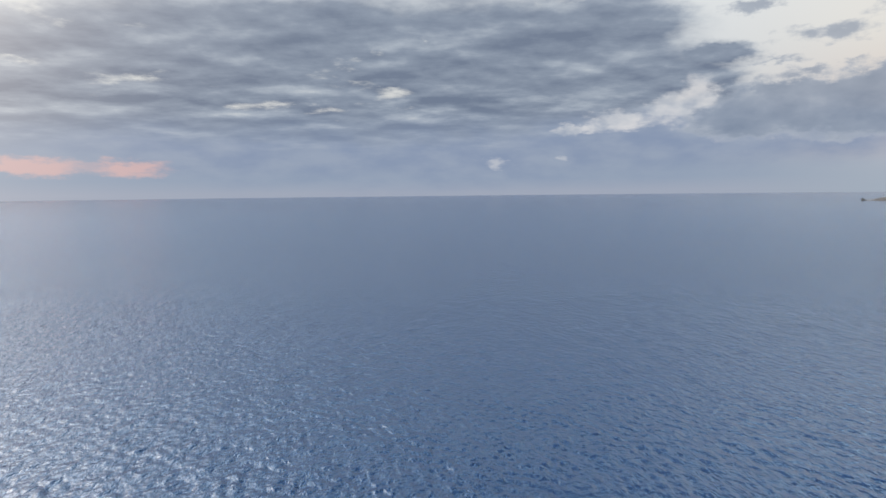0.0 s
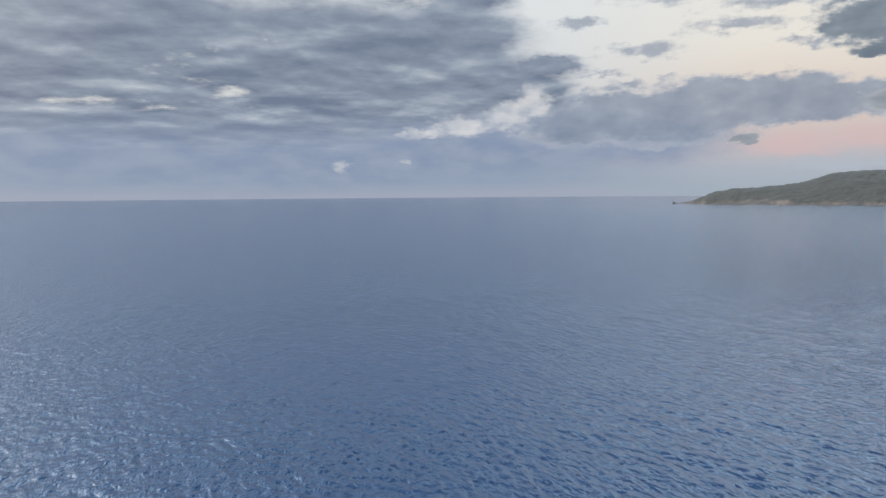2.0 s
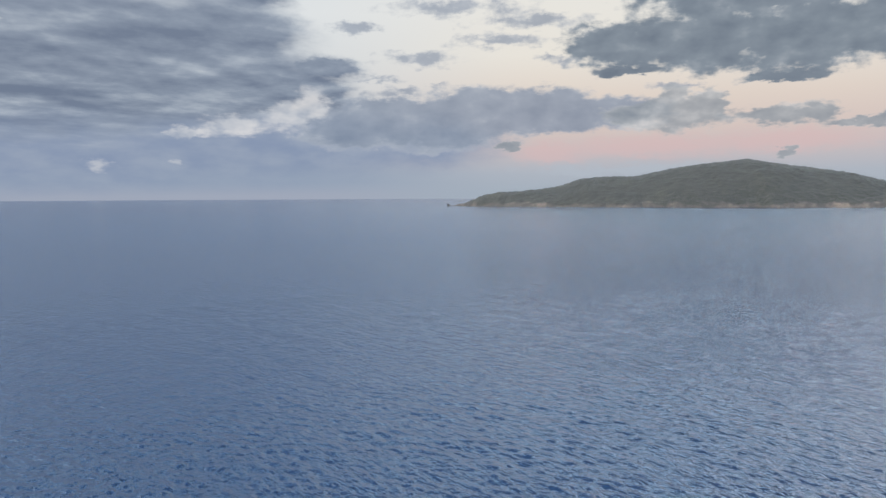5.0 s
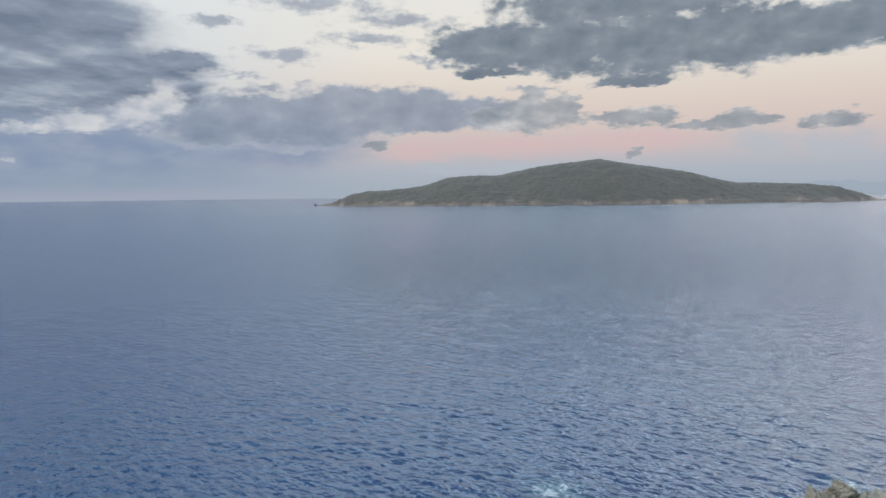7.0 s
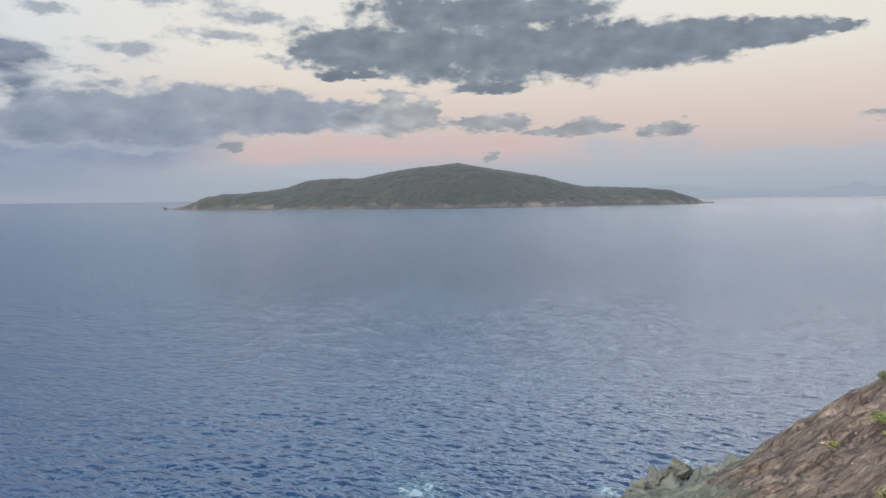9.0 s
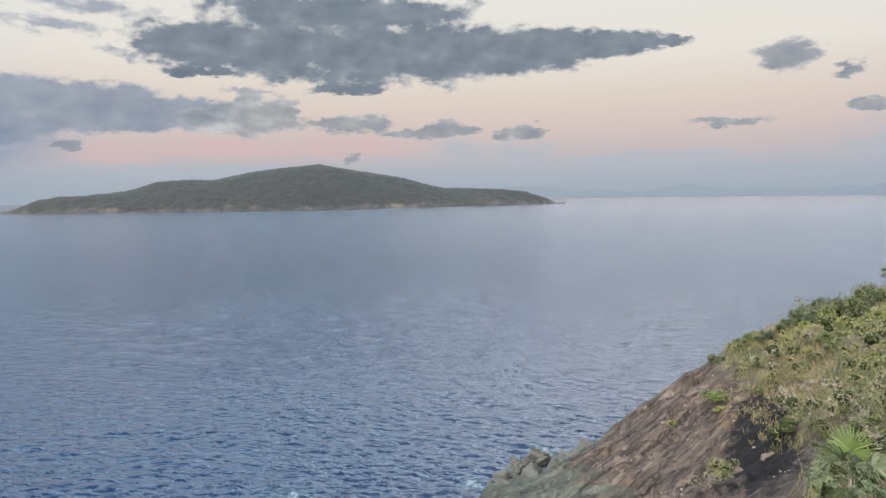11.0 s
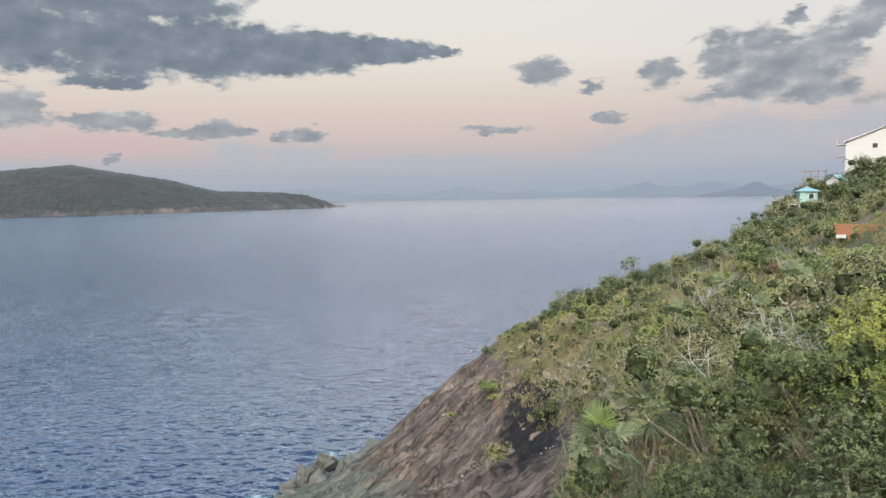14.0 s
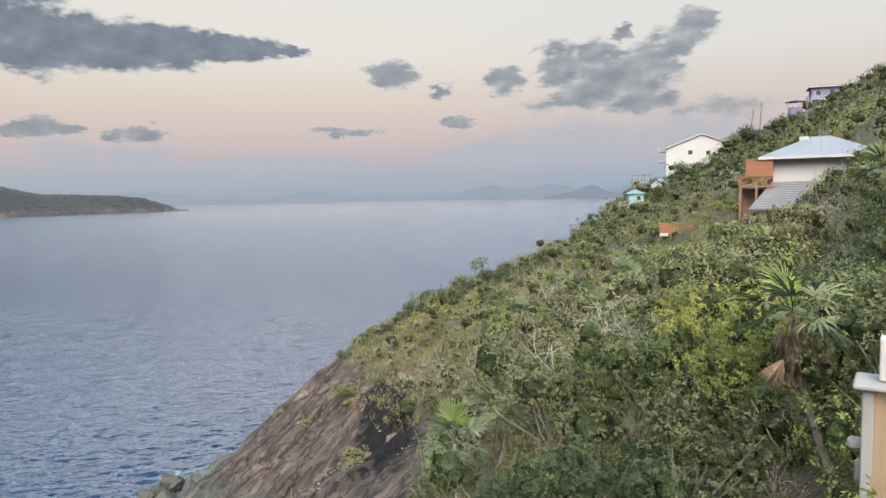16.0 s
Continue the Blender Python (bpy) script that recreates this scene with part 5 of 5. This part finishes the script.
def hip_house():
    az, d = 124.3, 62.0
    h = site("hillside_house", az, d, 28.45)
    wall_with_openings("wall", h, -2.95, 4.2, 0.0, -3.5, 2.05, 0.2, [(2.2, 3.2, 0.5, 1.5)], WHITE_WALL, "white rendered wall")
    block("wall", h, -2.85, 3.6, -3.5, 0.2, 7.0, 5.5, WHITE_WALL)
    block("wall", h, 4.1, 3.6, -3.5, 0.2, 7.0, 5.5, WHITE_WALL)
    block("wall", h, 0.6, 7.0, -3.5, 7.0, 0.2, 5.5, WHITE_WALL)
    window(h, 2.7, 0.1, 0.5, 1.0, 1.0)
    hip_roof("roof", h, -4.0, 4.9, -1.0, 8.2, 2.2, 1.75, 1.4, METAL_ROOF, 0.14, "pale blue metal hipped roof")
    block("fascia", h, 0.45, -1.02, 2.0, 8.9, 0.04, 0.2, TRIM)
    # timber deck with a boarded screen
    deck = block("deck", h, -4.1, 0.6, -0.2, 2.6, 3.0, 0.16, BROWN_WOOD, "brown timber deck floor")
    for i in range(13):
        under("board", box_mesh("board", 0.14, 0.03, 1.32, RED_WOOD, 0.004), deck, m=pose(-0.72 + i * 0.152, -1.45, 0.92))
    under("rail", box_mesh("rail", 2.1, 0.06, 0.08, RED_WOOD), deck, m=pose(0.2, -1.47, 2.2))
    railing(h, -5.4, -2.9, -0.9, -0.05, 0.72, RED_WOOD, 0.14)
    for x in (-5.3, -4.1, -3.0):
        block("post", h, x, -0.85, -3.2, 0.16, 0.16, 3.05, BROWN_WOOD)
    block("post", h, -5.3, 1.9, -3.2, 0.16, 0.16, 3.05, BROWN_WOOD)
    block("skirt_wall", h, -4.1, 1.2, -3.4, 2.3, 0.14, 3.1, BROWN_WOOD, "dark brown boarded wall below the deck")
    block("brace", h, -4.6, -0.88, -2.6, 0.1, 0.1, 2.2, BROWN_WOOD, rot=(0, 35, 0))
    # lower porch roof of ribbed sheets
    tl, tr, br, bl = (np.array(q) for q in ((-3.0, -0.12, 0.15), (1.2, -0.12, 0.2), (-0.3, -3.0, -1.9), (-4.55, -3.0, -2.0)))
    low = under("porch_roof", slab_mesh("porch_roof", tl, tr, br, bl, 0.06, GAP_SHEET), h, "grey ribbed sheet porch roof")
    for i in range(15):
        t0, t1, up = i / 15, i / 15 + 0.03, np.array((0, -0.02, 0.05))
        under("rib", slab_mesh("rib", tl + (bl - tl) * t0 + up, tr + (br - tr) * t0 + up, tr + (br - tr) * t1 + up, tl + (bl - tl) * t1 + up, 0.06, RIB), low)
    block("chimney", h, -0.8, 3.2, 3.2, 0.7, 0.7, 0.75, WHITE_WALL)
    return tagged(h, "white hillside house with pale blue hipped metal roof", "house")


def white_house():
    h = site("white_house", 116.0, 166.0, 34.2)
    w0, w1 = -6.1, 5.9
    # gable front: stepped courses under a lopsided roof
    wall_with_openings("wall", h, w0, w1, 0.0, -6.0, 3.6, 0.25, [(-1.4, -0.5, 2.2, 3.1), (2.4, 3.3, 2.0, 2.9)], WHITE_WALL, "white rendered gable wall")
    v = [(w0, 0, 3.6), (w1, 0, 3.6), (w1, 0, 4.75), (1.4, 0, 6.55)] + [(w0, 0.25, 3.6), (w1, 0.25, 3.6), (w1, 0.25, 4.75), (1.4, 0.25, 6.55)]
    f = [(0, 1, 2, 3), (7, 6, 5, 4), (0, 3, 7, 4), (3, 2, 6, 7), (2, 1, 5, 6), (1, 0, 4, 5)]
    under("gable", mesh_of("gable", v, f, WHITE_WALL, smooth=False), h)
    for x in (w0 + 0.12, w1 - 0.12):
        block("wall", h, x, 5.0, -6.0, 0.24, 9.6, 9.7, WHITE_WALL)
    block("wall", h, -0.1, 9.9, -6.0, 12.0, 0.24, 9.7, WHITE_WALL)
    gable_roof("roof", h, w0 - 0.3, w1 + 0.4, -0.4, 10.4, 3.75, 6.8, 4.95, 1.4, WHITE_WALL, 0.2, "white lopsided gable roof")
    window(h, -0.95, 0.1, 2.2, 0.9, 0.9)
    window(h, 2.85, 0.1, 2.0, 0.9, 0.9)
    for z in (0.6, 3.0):
        b = block("balcony", h, w0 - 0.9, 2.0, z, 1.6, 3.6, 0.18, GREY_WOOD)
        for dy in (-1.7, 0, 1.7):
            under("post", box_mesh("post", 0.12, 0.12, 1.0, GREY_WOOD), b, m=pose(-0.7, dy, 0.18))
        under("rail", box_mesh("rail", 0.1, 3.5, 0.09, GREY_WOOD), b, m=pose(-0.7, 0, 1.1))
    block("awning", h, w1 + 0.2, 2.0, 4.6, 2.2, 4.0, 0.2, TRIM)
    tagged(h, "large white gabled house on the ridge", "house")
    # open pergola terrace on the brow below
    p = site("pergola", 112.0, 158.0, 29.6)
    block("floor", p, 0, 1.4, 0, 4.0, 3.0, 0.2, POLE_WOOD)
    for x in (-1.9, -0.65, 0.65, 1.9):
        for y in (0.1, 2.7):
            block("post", p, x, y, -3.0, 0.14, 0.14, 5.2, POLE_WOOD)
        block("beam", p, x, 1.4, 2.2, 0.12, 3.2, 0.16, POLE_WOOD)
    block("beam", p, 0, 0.1, 2.1, 4.2, 0.12, 0.16, POLE_WOOD)
    block("beam", p, 0, 2.7, 2.1, 4.2, 0.12, 0.16, POLE_WOOD)
    railing(p, -1.9, 1.9, 0.05, 0.2, 0.9, POLE_WOOD, 0.3)
    tagged(p, "grey weathered timber pergola on the brow", "pergola")


def cabins():
    a = site("teal_cabin", 111.65, 138.0, 25.5, 12)
    block("wall", a, 0, 1.5, -2.5, 2.9, 2.9, 4.75, TEAL_WALL, "mint green boarded walls", 0.02)
    hip_roof("roof", a, -1.8, 1.8, -0.3, 3.3, 2.3, 0.75, 0.1, TEAL_ROOF, 0.1, "teal pyramid roof", False)
    window(a, 0.4, 0.02, 1.0, 0.7, 0.8)
    block("porch", a, -2.2, 1.2, -0.1, 2.4, 2.4, 0.14, TRIM, "white porch")
    railing(a, -3.3, -1.2, 0.1, 0.0, 0.7, TRIM, 0.2)
    for x in (-3.2, -1.6):
        block("post", a, x, 0.2, -2.2, 0.12, 0.12, 2.1, TRIM)
    tagged(a, "small mint cabin with teal pyramid roof", "cabin", "cabins on the slope")
    b = site("teal_cabin", 113.2, 146.0, 28.0, -25)
    block("wall", b, 0, 1.6, -2.5, 2.6, 3.2, 4.1, TRIM, "white painted walls", 0.02)
    gable_roof("roof", b, -1.6, 1.6, -0.4, 3.5, 1.55, 2.75, 1.55, 0.0, TEAL_ROOF, 0.12, "teal gable roof")
    v = [(-1.3, 0.0, 1.6), (1.3, 0.0, 1.6), (0, 0.0, 2.6), (-1.3, 0.1, 1.6), (1.3, 0.1, 1.6), (0, 0.1, 2.6)]
    under("gable", mesh_of("gable", v, [(0, 1, 2), (5, 4, 3), (0, 3, 4, 1), (1, 4, 5, 2), (2, 5, 3, 0)], TRIM, smooth=False), b)
    window(b, 0.2, -0.02, 0.4, 0.9, 0.8)
    tagged(b, "small white cabin with teal gable roof", "cabin", "cabins on the slope")
    c = site("teal_cabin", 117.9, 118.0, 29.4, -20)
    block("wall", c, 0, 0.8, -2.5, 1.0, 1.4, 3.7, TEAL_WALL, "grey-teal walls", 0.02)
    hip_roof("roof", c, -0.7, 0.7, -0.2, 1.8, 1.25, 0.5, 0.1, TEAL_ROOF, 0.08, "teal roof", False)
    tagged(c, "tiny grey-teal shed in the scrub", "shed")
    e = site("terrace", 119.2, 96.0, 29.3)
    block("floor", e, 0, 1.0, -0.2, 2.2, 2.2, 0.2, GREY_WOOD)
    railing(e, -1.0, 1.0, 0.0, 0.0, 1.0, TRIM, 0.2)
    for x in (-0.95, 0.95):
        block("post", e, x, 0.1, -3.0, 0.14, 0.14, 2.85, GREY_WOOD)
    tagged(e, "small terrace with white railing", "terrace")


def lilac_house():
    h = site("lilac_house", 125.3, 214.0, 51.6, 8)
    wall_with_openings("wall", h, -4.9, 4.5, 0.0, -5.0, 4.0, 0.25, [(-3.9, -2.9, 1.6, 3.0), (-0.6, 0.4, 1.6, 3.0), (2.2, 3.2, 1.6, 3.0)], PURPLE, "lilac painted wall")
    for x in (-4.8, 4.4):
        block("wall", h, x, 3.5, -5.0, 0.24, 6.8, 9.0, PURPLE)
    block("wall", h, -0.2, 6.9, -5.0, 9.4, 0.24, 9.0, PURPLE)
    for x in (-3.4, -0.1, 2.7):
        window(h, x, 0.1, 1.6, 1.0, 1.4)
    hip_roof("roof", h, -5.6, 5.2, -0.8, 7.6, 4.15, 0.8, 4.0, DARK_ROOF, 0.22, "dark low hipped roof", False)
    block("cornice", h, -0.2, -0.82, 3.85, 10.8, 0.08, 0.26, TRIM)
    block("balcony", h, -0.4, -0.9, 0.5, 10.0, 1.6, 0.2, TRIM)
    railing(h, -5.3, 4.5, -1.6, 0.7, 0.9, TRIM, 0.35)
    for x in (-5.2, -2.0, 1.2, 4.4):
        block("column", h, x, -1.5, -3.0, 0.25, 0.25, 3.5, TRIM)
    tagged(h, "lilac house with white balcony and dark roof", "house")
    # round lower wing
    g = site("pavilion", 122.95, 205.0, 47.6)
    bm = bmesh.new()
    bmesh.ops.create_cone(bm, cap_ends=True, segments=12, radius1=1.8, radius2=1.8, depth=4.0, matrix=Matrix.Translation((0, 0, 0)))
    me = bpy.data.meshes.new("wall")
    bm.to_mesh(me)
    bm.free()
    me.materials.append(PURPLE)
    under("wall", me, g, "lilac round wall")
    for i in range(10):
        a = radians(i * 36)
        block("column", g, 2.1 * math.cos(a), 2.1 * math.sin(a), 2.0, 0.14, 0.14, 1.5, TRIM)
    bm = bmesh.new()
    bmesh.ops.create_cone(bm, cap_ends=True, segments=16, radius1=2.6, radius2=0.3, depth=0.7, matrix=Matrix.Translation((0, 0, 3.8)))
    me = bpy.data.meshes.new("roof")
    bm.to_mesh(me)
    bm.free()
    me.materials.append(DARK_ROOF)
    under("roof", me, g)
    tagged(g, "round lilac pavilion with white columns", "pavilion")
    k = site("annex", 127.0, 216.0, 53.0)
    block("wall", k, 0, 1.6, -4.0, 3.2, 3.2, 6.4, TEAL_WALL)
    block("roof", k, 0, 1.4, 2.4, 4.2, 4.2, 0.3, TRIM, "flat white roof slab", 0.03)
    window(k, 0, -0.02, 0.9, 1.2, 1.0)
    tagged(k, "pale annex with flat white roof", "house")


def poles():
    for az, d, z0, z1, lean in ((119.9, 178.0, 41.0, 47.0, 7.0), (120.55, 176.0, 39.0, 48.4, 2.5)):
        p = site("utility_pole", az, d, z0)
        length = z1 - z0 + 2
        under("shaft", mesh_of("shaft", *tube([(0, 0, -2), (0, 0, length / 2), (0, 0, length - 2)], [0.17, 0.15, 0.12], 8), POLE_WOOD), p, m=pose(0, 0, 0, 0, lean, 0))
        block("crossarm", p, math.tan(radians(lean)) * (length - 2.8), 0, length - 2.8, 1.2, 0.1, 0.12, POLE_WOOD, rot=(0, lean, 60))
        tagged(p, "weathered wooden utility pole on the ridge", "utility pole", "poles on the ridge")
    s = site("street_lamp", 123.7, 128.0, 37.0)
    under("shaft", mesh_of("shaft", *tube([(0, 0, -2), (0, 0, 3), (0, 0, 6.2)], [0.13, 0.12, 0.1], 8), POLE_WOOD), s)
    under("arm", mesh_of("arm", *tube([(0, 0, 3.8), (0.7, 0, 4.2), (1.5, 0, 4.35)], [0.04, 0.035, 0.03], 6), STEEL), s, "curved steel arm")
    block("lantern", s, 1.6, 0, 4.25, 0.6, 0.25, 0.14, STEEL, "steel lamp head")
    tagged(s, "wooden pole with a curved street lamp arm", "street lamp")


def slope_fence():
    f = site("timber_fence", 115.7, 72.0, 24.2)
    for i in range(7):
        block("post", f, -2.75 + i * 0.92, 0.03 * (i % 2), -0.8, 0.1, 0.1, 1.4, RED_WOOD)
    block("rail", f, -0.2, -0.06, 0.5, 5.6, 0.05, 0.12, RED_WOOD, "red-brown top rail", rot=(0, 0.6, 0))
    block("rail", f, 0.8, -0.06, 0.1, 3.6, 0.05, 0.1, RED_WOOD)
    for i in range(9):
        block("board", f, -2.72 + i * 0.145, -0.07, -0.28, 0.13, 0.025, 0.76, RED_WOOD)
    block("footing", f, -2.4, -0.02, -0.62, 0.8, 0.2, 0.3, WHITE_WALL, "white concrete footing")
    tagged(f, "red-brown timber fence half hidden in scrub", "fence")


def boat():
    b = new("boat")
    d = 760.0
    b.matrix_basis = pose(d * math.sin(radians(106.9)), d * math.cos(radians(106.9)), 0.0, 0, 0, 30)
    v, f = [], []
    for t in np.linspace(-1, 1, 9):
        wide = 0.8 * (1 - max(0, t) ** 2.2) * (1 - 0.25 * max(0, -t))
        v += [(t * 2.6, -wide, 0.7 + 0.15 * t * t), (t * 2.6, -wide * 0.7, -0.2), (t * 2.6, wide * 0.7, -0.2), (t * 2.6, wide, 0.7 + 0.15 * t * t)]
    for i in range(8):
        f += [(4 * i + k, 4 * i + k + 1, 4 * i + k + 5, 4 * i + k + 4) for k in range(3)]
    under("hull", mesh_of("hull", v, f + [(0, 1, 2, 3)], DARK_ROOF, smooth=False), b)
    block("cabin", b, -0.3, 0, 0.5, 1.5, 1.0, 1.2, POLE_WOOD, "dark cabin", 0.05)
    block("mast", b, 0.2, 0, 1.6, 0.1, 0.1, 1.4, POLE_WOOD)
    tagged(b, "small dark boat far out on the sea", "boat")


hip_house()
white_house()
cabins()
lilac_house()
poles()
slope_fence()
boat()


# ---- the deck from which all is seen ----
def own_deck():
    d = new("deck")
    d.matrix_basis = pose(0, 0, 26.2)
    for i in range(22):
        block("plank", d, -0.7, 0.35 - i * 0.145, -0.04, 4.8, 0.138, 0.04, GREY_WOOD)
    for x in (-2.6, -0.6, 1.5):
        block("joist", d, x, -1.2, -0.24, 0.1, 3.3, 0.2, BROWN_WOOD)
        for y in (0.2, -2.5):
            ground = surface(x, y) - 26.2
            block("footing_post", d, x, y, ground - 0.5, 0.16, 0.16, -ground + 0.26, BROWN_WOOD)
    tagged(d, "weathered grey timber deck on tall posts", "deck")
    # corner post of the railing, with a pale cap board and rail stubs
    az, dist = 129.78, 3.05
    p = new("deck_post")
    p.matrix_basis = pose(dist * math.sin(radians(az)), dist * math.cos(radians(az)), 26.2, 0, 0, -az)
    block("post", p, 0.0, 0.0, -1.2, 0.14, 0.14, 2.3, PALE_WOOD, "pale weathered square post", 0.006)
    # thin strip added to make the post's left face greyer
    block("face_strip", p, -0.052, -0.072, -1.2, 0.036, 0.02, 2.295, CAP_WOOD, "grey strip on the left face of the post", 0.004)
    block("cap_board", p, 0.02, -0.02, 1.105, 0.235, 0.2, 0.02, CAP_WOOD, "greyish white cap board", 0.006)
    block("upper_post", p, 0.0, 0.0, 1.127, 0.045, 0.09, 0.15, GREY_WOOD, "grey weathered upright board", 0.004)
    block("upper_post", p, 0.066, -0.01, 1.127, 0.08, 0.1, 0.135, CAP_WOOD, "", 0.005)
    block("rail_stub", p, -0.085, 0.0, 0.86, 0.06, 0.05, 0.04, CAP_WOOD)
    block("rail_stub", p, -0.075, 0.03, 0.73, 0.03, 0.05, 0.08, CAP_WOOD)
    # the deck edge that carries it
    block("bracket", p, 0.0, 0.0, -1.45, 0.12, 0.12, 0.3, BROWN_WOOD)
    ground = surface(p.location.x, p.location.y) - 26.2
    block("leg", p, 0.0, 0.0, ground - 0.5, 0.13, 0.13, -ground - 0.7, BROWN_WOOD)
    tagged(p, "pale weathered timber corner post with cap board", "post")
    # tall shrub whose top reaches the deck beside the post
    r = np.random.default_rng(99)
    x, y = 2.02, -1.8
    base = surface(x, y)
    (v, f), _, tops = crown(r, 0.25, 0.45, 8, 900, 0.034, 0.5, 0.1, 6)
    rise = 26.62 - base
    s = new("tall_shrub")
    s.matrix_basis = pose(x, y, base)
    under("foliage", mesh_of("foliage", v + (0, 0, rise), f, LEAF_BRIGHT, smooth=False), s)
    limbs = [tube([(0, 0, -0.2), (0.15 * math.sin(i), 0.15 * math.cos(i), rise * 0.5), (q[0], q[1], rise + q[2])], [0.03, 0.022, 0.008], 5) for i, q in enumerate(tops)]
    under("branchwork", mesh_of("branchwork", *joined(limbs), BARK), s)
    tagged(s, "tall yellow-green shrub reaching up to the deck", "shrub")


own_deck()
